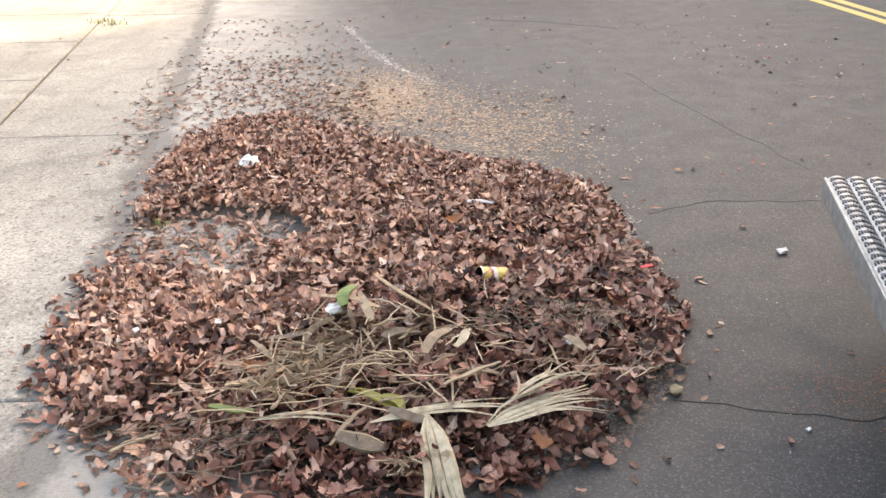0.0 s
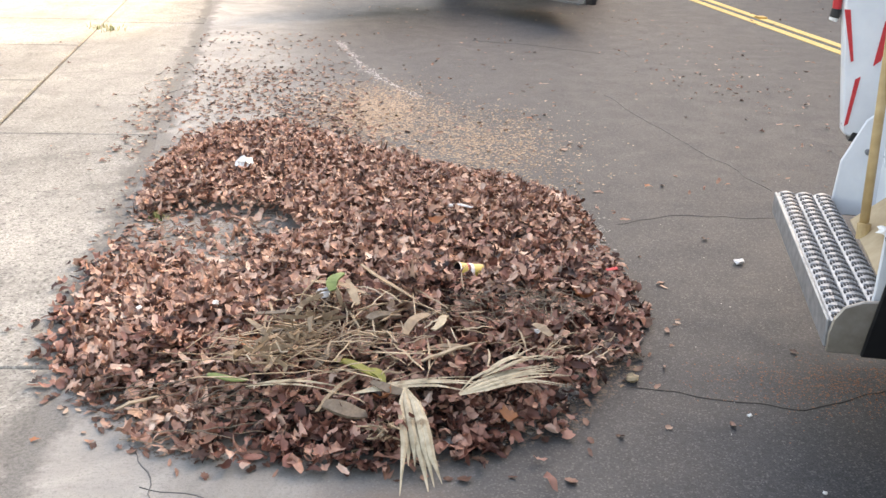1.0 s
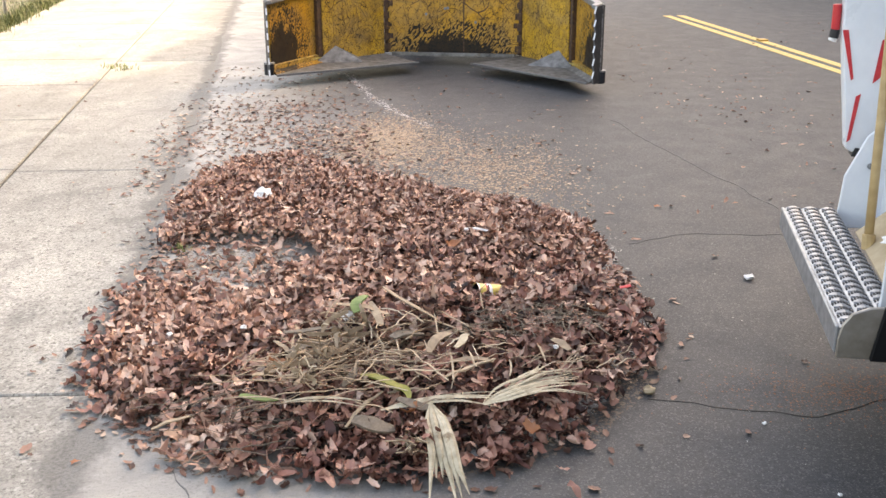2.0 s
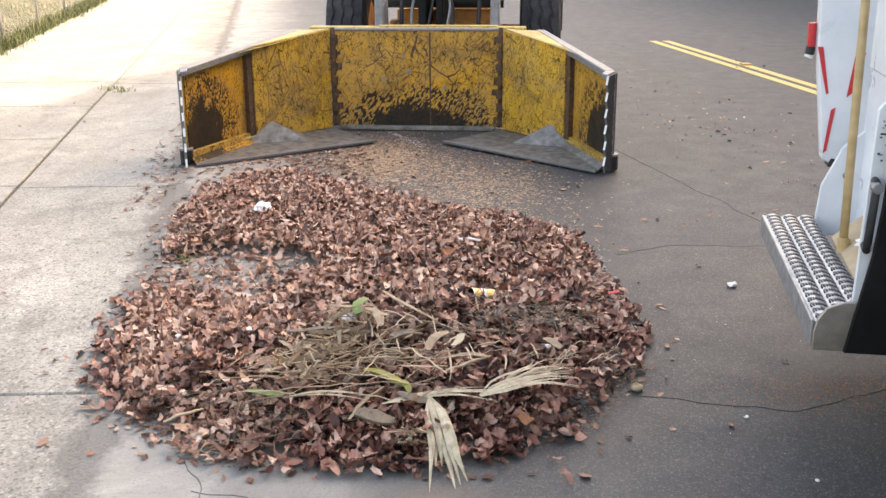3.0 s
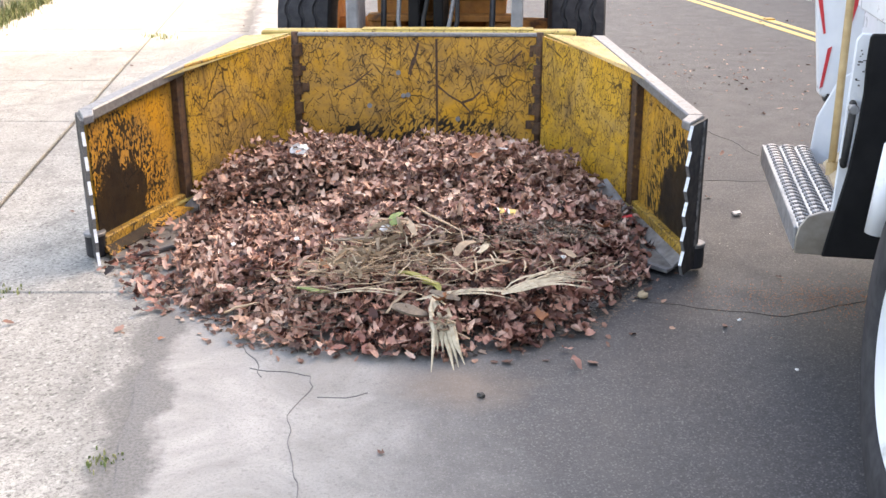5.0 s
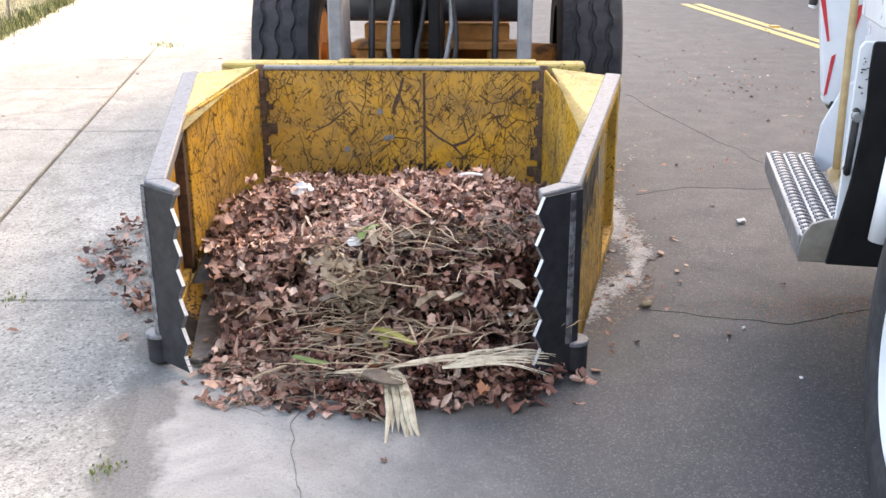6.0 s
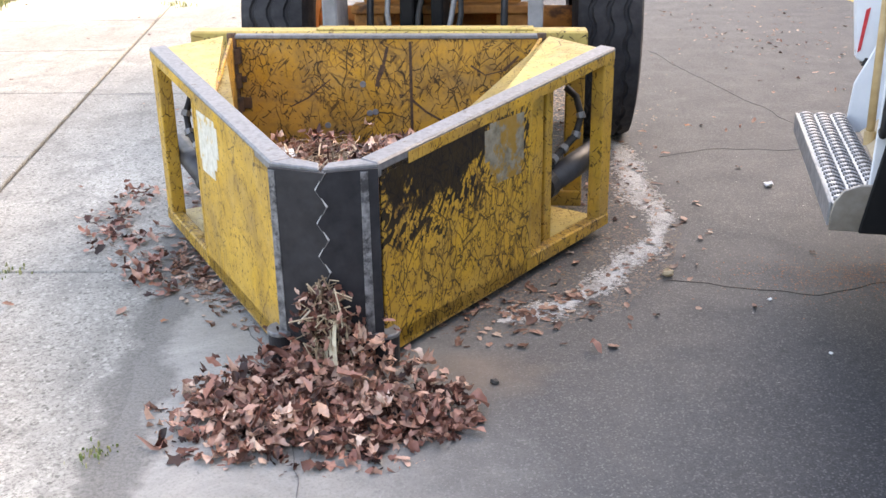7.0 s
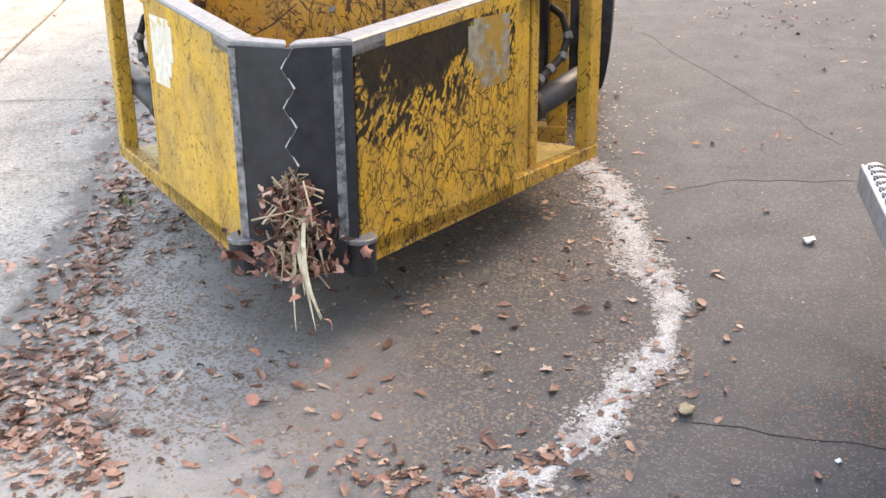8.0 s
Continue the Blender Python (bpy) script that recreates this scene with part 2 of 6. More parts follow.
frond_mat = make_plain("dry_palm", (0.3, 0.25, 0.17), (0.6, 0.52, 0.385), 26, (0.6, 0.8), dark=(0.22, 0.15, 0.09), dark_at=0.6)
green_mat = make_plain("green_leaf", (0.1, 0.15, 0.045), (0.2, 0.26, 0.09), 30)
olive_mat = make_plain("olive_leaf", (0.2, 0.2, 0.05), (0.32, 0.3, 0.08), 30)
dull_strap = make_plain("dull_strap_leaf", (0.19, 0.13, 0.085), (0.36, 0.27, 0.18), 36)
twig_mat = make_plain("grey_twig", (0.07, 0.055, 0.04), (0.17, 0.135, 0.1), 60)
grass_mat = make_leaf("verge_grass", ((0.0, (0.03, 0.055, 0.012)), (0.6, (0.075, 0.115, 0.026)), (1.0, (0.2, 0.17, 0.08))))
weed_mat = make_leaf("joint_weed", ((0.0, (0.1, 0.15, 0.04)), (0.6, (0.2, 0.24, 0.08)), (1.0, (0.36, 0.34, 0.16))))
paper_mat = make_plain("crumpled_paper", (0.66, 0.65, 0.64), (0.82, 0.81, 0.8), 60)
red_mat = make_plain("red_plastic", (0.5, 0.02, 0.03), (0.62, 0.04, 0.045), 40, (0.3, 0.5))
black_mat = make_plain("black_rubber", (0.012, 0.012, 0.013), (0.025, 0.025, 0.026), 30, (0.6, 0.8))
can_yellow = make_plain("can_label", (0.5, 0.36, 0.07), (0.6, 0.47, 0.12), 30, (0.3, 0.4))

yellow_in = make_yellow("scratched_yellow_inside", 1.0, ((0.0, 0.0, 0.02), (0.48, 0.3, 0.25)), 0.6, (0.66, 0.32, 0.02))
yellow_wing = make_yellow("scratched_yellow_jaw", 1.0, None, 0.66, (0.7, 0.375, 0.02))
yellow_tip_l = make_yellow("scratched_yellow_left_tip", 0.9, ((0.42, -1.2, 0.18), (0.24, 0.3, 0.3)))
yellow_tip_r = make_yellow("scratched_yellow_right_tip", 0.9, ((-0.42, -1.2, 0.18), (0.24, 0.3, 0.3)))
yellow_out = make_yellow("scraped_yellow_outside", 1.35, ((-0.36, -1.2, 0.68), (0.38, 0.52, 0.25), 1.08), 0.3, (0.7, 0.395, 0.03))
yellow_clean = make_yellow("worn_yellow_skin", 0.5, None, 0.35, (0.64, 0.37, 0.04))
yellow_dirty = make_yellow("scraped_yellow_rail", 1.25, None, 0.5, (0.6, 0.34, 0.03))
yellow_frame = make_yellow("yellow_frame_paint", 0.55, None, 0.45, (0.64, 0.37, 0.035))
weld_grey = make_plain("ground_weld", (0.05, 0.05, 0.055), (0.3, 0.3, 0.31), 32, (0.45, 0.65), 0.3, dark=(0.025, 0.025, 0.028), dark_at=0.52)
# yellow made paler: the sky's reflection on upward faces is in the colour
yellow_skylit = make_yellow("yellow_sky_sheen", 0.25, None, 0.25, (0.62, 0.48, 0.15))
steel_worn = make_plain("worn_steel", (0.15, 0.152, 0.16), (0.23, 0.232, 0.24), 50, (0.42, 0.6), 0.4, dark=(0.1, 0.085, 0.065), dark_at=0.6)
steel_bright = make_plain("bright_edge_steel", (0.45, 0.45, 0.45), (0.72, 0.72, 0.72), 40, (0.3, 0.5), 0.35)
steel_black = make_plain("blackened_steel", (0.014, 0.014, 0.017), (0.032, 0.032, 0.037), 18, (0.42, 0.62), 0.1, dark=(0.11, 0.105, 0.105), dark_at=0.66, Specular_IOR_Level=0.3)
steel_floor = make_plain("scoured_floor_steel", (0.09, 0.086, 0.08), (0.28, 0.27, 0.26), 14, (0.45, 0.7), 0.5, dark=(0.16, 0.09, 0.03), dark_at=0.64)
rust = make_plain("rusty_hinge", (0.03, 0.018, 0.013), (0.11, 0.055, 0.026), 30, (0.7, 0.9), dark=(0.34, 0.18, 0.025), dark_at=0.62)
rust_frame = make_plain("rusty_orange_frame", (0.3, 0.11, 0.025), (0.55, 0.24, 0.06), 9, (0.6, 0.85), dark=(0.09, 0.045, 0.025), dark_at=0.56)
tyre_mat = make_plain("tyre_rubber", (0.022, 0.022, 0.026), (0.05, 0.05, 0.054), 14, (0.75, 0.95), strength=0.3, Specular_IOR_Level=0.25)
arm_grey = make_plain("grey_arm_paint", (0.17, 0.175, 0.19), (0.3, 0.305, 0.32), 12, (0.45, 0.65))
dark_steel = make_plain("dark_machine_paint", (0.02, 0.021, 0.025), (0.05, 0.05, 0.056), 12, (0.4, 0.6))
chrome = make_plain("rod_chrome", (0.75, 0.75, 0.76), (0.9, 0.9, 0.9), 30, (0.08, 0.2), 1.0)
truck_white = make_plain("truck_white_paint", (0.6, 0.63, 0.68), (0.72, 0.745, 0.78), 6, (0.25, 0.45), strength=0.05, dark=(0.4, 0.39, 0.37), dark_at=0.66)
truck_black = make_plain("black_flap", (0.005, 0.005, 0.006), (0.012, 0.012, 0.013), 9, (0.6, 0.8), Specular_IOR_Level=0.15)
brown_metal = make_plain("stained_bare_metal", (0.2, 0.17, 0.14), (0.36, 0.33, 0.3), 10, (0.4, 0.6), 0.6)
galv = make_plain("galvanised_tread", (0.23, 0.24, 0.255), (0.42, 0.43, 0.45), 22, (0.3, 0.5), 0.6, dark=(0.2, 0.2, 0.21), dark_at=0.64)
slot_shade_mat = make_plain("tread_slot", (0.02, 0.02, 0.022), (0.05, 0.05, 0.052), 30)
wood = make_plain("broom_wood", (0.36, 0.24, 0.11), (0.5, 0.36, 0.19), 14, (0.5, 0.7))
cardboard = make_plain("cardboard", (0.36, 0.27, 0.17), (0.46, 0.36, 0.24), 20, (0.8, 0.95))
wire_mat = make_plain("galvanised_wire", (0.16, 0.165, 0.17), (0.27, 0.275, 0.28), 30, (0.5, 0.7), 0.3)
shade_wall_mat = make_plain("shade_wall_plain", (0.38, 0.36, 0.33), (0.46, 0.44, 0.4), 1.5, (0.85, 0.95))
sticker = make_plain("worn_white_sticker", (0.45, 0.43, 0.36), (0.66, 0.64, 0.58), 40, (0.5, 0.7), dark=(0.5, 0.3, 0.04), dark_at=0.56)
scuff = make_plain("scraped_bare_patch", (0.14, 0.125, 0.085), (0.34, 0.32, 0.26), 30, (0.5, 0.7), 0.2, dark=(0.34, 0.19, 0.02), dark_at=0.48)


# ---- mesh building ----
class Geo:
    def __init__(self):
        self.v, self.f = [], []

    def add(self, verts, faces):
        k = len(self.v)
        self.v += [tuple(p) for p in verts]
        self.f += [tuple(i + k for i in q) for q in faces]
        return self

    def box(self, x0, x1, y0, y1, z0, z1):
        return self.prism([(x0, y0), (x1, y0), (x1, y1), (x0, y1)], z0, z1)

    def prism(self, poly, z0, z1):
        """An upright solid on a counter-clockwise outline; z0 and z1 may be functions of x, y."""
        area = sum(a[0] * b[1] - b[0] * a[1] for a, b in zip(poly, poly[1:] + poly[:1]))
        if area < 0:
            poly = poly[::-1]
        low = z0 if callable(z0) else (lambda x, y: z0)
        top = z1 if callable(z1) else (lambda x, y: z1)
        n = len(poly)
        verts = [(x, y, low(x, y)) for x, y in poly] + [(x, y, top(x, y)) for x, y in poly]
        faces = [tuple(range(n - 1, -1, -1)), tuple(range(n, 2 * n))]
        faces += [(i, (i + 1) % n, n + (i + 1) % n, n + i) for i in range(n)]
        return self.add(verts, faces)

    def wall(self, a, b, t, z0, z1):
        """A plate from a to b, t thick to the left of the way."""
        d = Vector((b[0] - a[0], b[1] - a[1])).normalized()
        nx, ny = -d.y * t, d.x * t
        return self.prism([a, b, (b[0] + nx, b[1] + ny), (a[0] + nx, a[1] + ny)], z0, z1)

    def tube(self, pts, r, n=8, closed_ends=True):
        pts = [Vector(p) for p in pts]
        rs = r if isinstance(r, (list, tuple)) else [r] * len(pts)
        verts, faces = [], []
        for i, p in enumerate(pts):
            d = (pts[min(i + 1, len(pts) - 1)] - pts[max(i - 1, 0)]).normalized()
            side = d.cross(Vector((0.13, 0.21, 1.0)) if abs(d.z) < 0.9 else Vector((1, 0.1, 0))).normalized()
            up = side.cross(d)
            for k in range(n):
                a = 2 * math.pi * k / n
                verts.append(p + rs[i] * (math.cos(a) * side + math.sin(a) * up))
        for i in range(len(pts) - 1):
            for k in range(n):
                faces.append((i * n + k, i * n + (k + 1) % n, (i + 1) * n + (k + 1) % n, (i + 1) * n + k))
        if closed_ends:
            faces += [tuple(range(n - 1, -1, -1)), tuple(range((len(pts) - 1) * n, len(pts) * n))]
        return self.add(verts, faces)

    def mirrored(self):
        g = Geo()
        g.v = [(-x, y, z) for x, y, z in self.v]
        g.f = [q[::-1] for q in self.f]
        return g

    def mesh(self, name, bevel=0.0, smooth=False):
        me = bpy.data.meshes.new(name)
        me.from_pydata(self.v, [], self.f)
        bm = bmesh.new()
        bm.from_mesh(me)
        bmesh.ops.recalc_face_normals(bm, faces=bm.faces)
        if bevel:
            edges = [e for e in bm.edges if len(e.link_faces) == 2 and e.calc_face_angle(0) > 0.5]
            bmesh.ops.bevel(bm, geom=edges, offset=bevel, segments=1, affect='EDGES', clamp_overlap=True)
        bm.to_mesh(me)
        bm.free()
        if smooth:
            for p in me.polygons:
                p.use_smooth = True
        return me


def part(name, geo, material, parent=None, label="", bevel=0.0, smooth=False, kind=""):
    me = geo.mesh(name, bevel, smooth) if isinstance(geo, Geo) else geo
    if not me.materials:
        me.materials.append(material)
    ob = new(name, me)
    ob.parent = parent
    return tagged(ob, label=label, kind=kind)


def thing(name, m=None, **tags):
    ob = new(name)
    ob.empty_display_size = 0.1
    if m is not None:
        ob.matrix_basis = m
    return tagged(ob, **tags)


rng = np.random.default_rng(7)

# ---- ground ----
LEAN = 0.128                      # the street's run across x for each metre of y


def street(s, y):
    return (s - LEAN * y, y)


EDGE, JOINT, VERGE, FENCE = -0.95, -1.947, -3.72, -3.93

g = Geo()
g.prism([(-400, -400), (400, -400), (400, 400), (-400, 400)], -0.3, -0.05)
tagged(part("ground", g, soil), "dark bare soil under and around the street", "ground", kind="structure")

g = Geo()
edge = []
for i in range(240):
    y = -12 + i * 0.2
    wob = 0.05 * noise.noise((y * 0.9, 3.1, 0)) + 0.025 * noise.noise((y * 4.1, 7.0, 0))
    edge.append(street(EDGE + wob, y))
edge.append(street(EDGE, 250))
g.prism([street(14, -12), street(14, 250)] + edge[::-1], -0.06, 0.0)
road = tagged(part("road", g, asphalt), "grey weathered asphalt road with fine cracks", "road", kind="structure")

for off in (4.80, 4.985):
    g = Geo()
    rows = [(-12 + 0.35 * i) for i in range(74)]
    for a, b in zip(rows, rows[1:]):
        w0 = 0.006 * noise.noise((a * 3, off, 0))
        w1 = 0.006 * noise.noise((b * 3, off, 0))
        b = min(b, 13.4)
        g.prism([street(off + w0, a), street(off + 0.1 + w0, a), street(off + 0.1 + w1, b), street(off + w1, b)], 0.0, 0.004)
    tagged(part("road_line", g, line_paint), "worn yellow painted centre line on the asphalt", "road line", group="double yellow line", kind="structure")


tagged(part("road_reflector", Geo().prism([(3.60, 10.87), (3.70, 10.87), (3.69, 10.99), (3.59, 10.99)], 0.004, 0.022), yellow_reflector, bevel=0.006), "raised amber reflector on the centre line", "road reflector")


def slab(name, s0, s1, y0, y1, material, parent, drop=0.0):
    gap = 0.006
    g = Geo()
    g.prism([street(s0 + gap, y0 + gap), street(s1 - gap, y0 + gap), street(s1 - gap, y1 - gap), street(s0 + gap, y1 - gap)], -0.06, -drop)
    return part(name, g, material, parent, bevel=0.006)


g = Geo()
g.prism([street(VERGE, -12), street(EDGE + 0.03, -12), street(EDGE + 0.03, 60), street(VERGE, 60)], -0.05, -0.018)
gutter = tagged(part("gutter", g, joint_dirt), "pale stained concrete gutter apron beside the road", "gutter", kind="structure")
cuts = [-12, -8, -4, -0.6, 2.57, 5.62, 10.0, 13.2, 16.4, 20, 24, 30, 38, 48, 60]
for a, b in zip(cuts, cuts[1:]):
    slab("concrete_slab", JOINT, EDGE + 0.14, a, b, concrete, gutter, 0.004)
g = Geo()
g.prism([street(VERGE - 0.02, -12), street(JOINT - 0.02, -12), street(JOINT - 0.02, 60), street(VERGE - 0.02, 60)], -0.052, -0.02)
pavement = tagged(part("pavement", g, joint_dirt), "pale cream concrete pavement in square slabs", "pavement", kind="structure")
y = -10.85
while y < 58:
    slab("paving_slab", VERGE, JOINT - 0.008, y, y + 1.5, walk_concrete, pavement)
    y += 1.5

g = Geo()
g.prism([street(-60, -12), street(VERGE - 0.02, -12), street(VERGE - 0.02, 90), street(-60, 90)], -0.06, -0.01)
tagged(part("verge", g, lawn), "rough green lawn behind the chain-link fence", "verge", kind="structure")


def ribbon(points, width, z):
    """A thin irregular strip along a line of points."""
    g = Geo()
    pts = [Vector((*p, 0)) for p in points]
    fine = []
    for a, b in zip(pts, pts[1:]):
        n = max(2, int((b - a).length / 0.03))
        for k in range(n):
            q = a.lerp(b, k / n)
            j = 0.018 * noise.noise((q.x * 11, q.y * 11, 1.3)) + 0.03 * noise.noise((q.x * 3, q.y * 3, 8.3))
            side = (b - a).normalized().cross(Vector((0, 0, 1)))
            fine.append((q + side * j, side))
    fine.append((pts[-1], fine[-1][1]))
    for (p, s), (q, r) in zip(fine, fine[1:]):
        w0 = width * (0.55 + 0.8 * abs(noise.noise((p.x * 9, p.y * 9, 5))))
        w1 = width * (0.55 + 0.8 * abs(noise.noise((q.x * 9, q.y * 9, 5))))
        c = [p - s * w0, p + s * w0, q + r * w1, q - r * w1]
        g.prism([(v.x, v.y) for v in c], 0.0, z)
    return g


CRACKS = [
    (((0.60, 2.44), (0.685, 2.427), (0.837, 2.38), (1.12, 2.321), (1.26, 2.363), (1.494, 2.472), (2.0, 2.5)), 0.0034),
    (((-0.93, 2.08), (-0.81, 1.88), (-0.79, 1.80)), 0.0018),
    (((-0.84, 1.87), (-0.62, 1.81), (-0.594, 1.73), (-0.61, 1.67), (-0.65, 1.54), (-0.626, 1.34), (-0.575, 1.16), (-0.56, 0.9)), 0.0016),
    (((-0.586, 1.673), (-0.50, 1.66), (-0.427, 1.69)), 0.0016),
    (((0.85, 4.05), (1.2, 4.2), (1.65, 4.15), (2.1, 4.4)), 0.0009),
    (((1.25, 6.9), (1.45, 5.9), (1.62, 5.2), (1.75, 4.6)), 0.001),
    (((0.4, 9.2), (0.9, 9.0), (1.5, 8.6)), 0.002),
    (((-1.9, 6.6), (-1.7, 7.2), (-1.95, 7.9)), 0.003),
]
for pts, w in CRACKS:
    tagged(part("crack", ribbon(pts, w, 0.002), crack_dark if w > 0.003 else crack_faint), "thin dark crack in the asphalt", "crack", group="road cracks", kind="structure")


# ---- leaf shapes ----
def leaf_shape(kind):
    """A dry leaf round its middle, x along the leaf: a centre, an inner ring and a toothed outline."""
    n = 16
    a = np.arange(n) * 2 * np.pi / n
    tooth = np.where(np.arange(n) % 2, 1.0, 0.86)
    if kind == 0:      # five pointed lobes
        r = np.array([1.1, 0.7, 0.62, 0.95, 0.66, 0.6, 0.85, 0.6, 0.5, 0.6, 0.85, 0.6, 0.66, 0.95, 0.62, 0.7])
    elif kind == 1:    # egg-shaped with a point
        r = 0.88 / np.sqrt(np.cos(a) ** 2 * 0.72 + np.sin(a) ** 2 * 2.2) * tooth
        r[0] *= 1.25
    elif kind == 2:    # broad, torn on one side
        r = 0.84 * tooth * (1 - 0.5 * np.exp(-((a - 4.0) / 0.5) ** 2)) * (1 + 0.1 * np.cos(3 * a + 1))
    else:              # narrow
        r = 1.05 / np.sqrt(np.cos(a) ** 2 * 0.85 + np.sin(a) ** 2 * 7.0)
    ring = np.stack([r * np.cos(a), r * np.sin(a), 0 * a], 1)
    v = np.concatenate([np.zeros((1, 3)), ring * 0.56, ring])
    f = []
    for i in range(n):
        k = (i + 1) % n
        f += [(0, 1 + i, 1 + k), (1 + i, 1 + n + i, 1 + n + k), (1 + i, 1 + n + k, 1 + k)]
    return v, np.array(f)


SHAPES = [leaf_shape(k) for k in range(4)]


def turns(rx, ry, rz):
    cx, sx, cy, sy, cz, sz = np.cos(rx), np.sin(rx), np.cos(ry), np.sin(ry), np.cos(rz), np.sin(rz)
    a = np.array([[1, 0, 0], [0, cx, -sx], [0, sx, cx]])
    b = np.array([[cy, 0, sy], [0, 1, 0], [-sy, 0, cy]])
    c = np.array([[cz, -sz, 0], [sz, cz, 0], [0, 0, 1]])
    return c @ b @ a


class Leaves:
    def __init__(self):
        self.v, self.f, self.n = [], [], 0

    def put(self, x, y, z, size, tilt, curl=0.35):
        v, f = SHAPES[rng.choice(4, p=(0.16, 0.4, 0.3, 0.14))]
        r = size * 0.5
        ragged = rng.uniform(0.78, 1.12, 16)
        v = v * np.concatenate([[1.0], 0.5 + 0.5 * ragged, ragged])[:, None]
        v = v * r * np.array([1, rng.uniform(0.62, 0.95), 1])
        c1, c2, fold = rng.normal(0.1, curl), rng.normal(0.3, curl * 1.2), rng.normal(0.15, 0.5 * curl)
        wave = rng.normal(0, 0.3 * curl) * np.sin(rng.integers(2, 5) * np.arctan2(v[:, 1], v[:, 0]) + rng.uniform(0, 6.283))
        out = np.hypot(v[:, 0], v[:, 1])
        bend = c1 * v[:, 0] ** 2 / r + c2 * v[:, 1] ** 2 / r + fold * np.abs(v[:, 1]) + wave * out ** 2 / r * 2.2
        shrink = 1 - 0.25 * np.minimum(1.0, np.abs(bend) / r)
        v = np.stack([v[:, 0] * shrink, v[:, 1] * shrink, bend], 1)
        v = v @ turns(rng.normal(0, tilt), rng.normal(0, tilt), rng.uniform(0, 6.283)).T
        low = v[:, 2].min()
        v = v + np.array([x, y, max(z, 0.002 - low)])
        self.v.append(v)
        self.f.append(f + self.n)
        self.n += len(v)

    def mesh(self, name):
        me = bpy.data.meshes.new(name)
        if self.v:
            me.from_pydata(np.concatenate(self.v).tolist(), [], np.concatenate(self.f).tolist())
            me.polygons.foreach_set("use_smooth", [True] * len(me.polygons))
        return me


# ---- claw and loader: how they move ----
# seconds, x, y, z, yaw, pitch, roll, left jaw, right jaw
CLAW = [
    (0.0, 0.78, 13.60, 0.50, -13.0, 1.0, 0.4, 50, 50),
    (0.6, 0.62, 12.35, 0.38, -12.5, 0.8, 0.4, 50, 50),
    (1.0, 0.50, 11.50, 0.27, -12.0, 0.6, 0.5, 50, 50),
    (1.5, 0.36, 10.48, 0.16, -11.3, 0.3, 0.5, 50.5, 50.5),
    (1.7, 0.28, 10.10, 0.12, -11.0, 0.0, 0.4, 50.5, 50.5),
    (2.3, 0.06, 8.85, 0.06, -9.7, 0.0, 0.2, 51, 51),
    (2.8, -0.081, 7.68, 0.03, -8.4, 0.0, 0.0, 51, 51),
    (3.0, -0.12, 7.284, 0.012, -7.2, 0.2, -0.1, 51.5, 51),
    (3.5, -0.191, 6.231, 0.008, -6.7, 0.2, -0.3, 51.5, 51.2),
    (4.0, -0.271, 5.431, 0.006, -6.2, 0.2, -0.4, 51, 51),
    (4.2, -0.285, 5.198, 0.004, -6.8, 0.2, -0.4, 52, 52.2),
    (4.6, -0.30, 4.70, 0.004, -5.6, 0.0, -0.4, 51, 51),
    (5.0, -0.308, 4.24, 0.004, -4.2, -0.2, -0.4, 45, 44.5),
    (5.3, -0.312, 3.935, 0.004, -3.2, -0.4, -0.4, 38.5, 38),
    (5.5, -0.317, 3.776, 0.004, -2.8, -0.3, -0.3, 32.9, 32.8),
    (6.0, -0.385, 3.438, 0.004, -3.1, -0.2, -0.2, 21.6, 21.8),
    (6.2, -0.420, 3.32, 0.004, -3.0, -0.2, 0.0, 15.2, 14.6),
    (6.5, -0.468, 3.213, 0.004, -2.8, -0.2, 0.0, 4.1, 2.4),
    (6.7, -0.480, 3.205, 0.004, -3.1, -0.2, 0.0, 0.8, 0.4),
    (7.0, -0.485, 3.206, 0.004, -3.3, -0.3, 0.0, 0, 0),
    (7.3, -0.43, 3.37, 0.004, -2.6, -0.3, 0.0, 0, 0),
    (7.5, -0.38, 3.597, 0.006, -2.0, -0.8, 0.0, 0, 0),
    (7.8, -0.365, 3.99, 0.075, -2.2, -3.4, 0.3, 0, 0),
    (8.0, -0.36, 4.244, 0.138, -2.4, -5.2, 0.5, 0, 0),
]
# seconds, x, y, yaw of the loader's front axle
LOADER = [
    (0.0, 1.75, 15.0, -12.0), (1.0, 1.20, 12.9, -11.0), (1.7, 0.80, 11.5, -10.5), (2.8, 0.24, 9.08, -8.0), (3.0, 0.17, 8.68, -7.2),
    (3.5, 0.06, 7.63, -6.7), (4.0, -0.05, 6.83, -6.2), (4.2, -0.07, 6.60, -6.2), (4.6, -0.11, 6.10, -5.6), (5.0, -0.15, 5.64, -4.2),
    (5.5, -0.19, 5.18, -2.8), (6.0, -0.21, 4.84, -3.0), (6.5, -0.24, 4.61, -2.8), (7.0, -0.25, 4.61, -3.0),
    (7.3, -0.24, 4.77, -2.6), (7.5, -0.22, 5.0, -2.0), (7.8, -0.21, 5.39, -2.2), (8.0, -0.20, 5.64, -2.4),
]


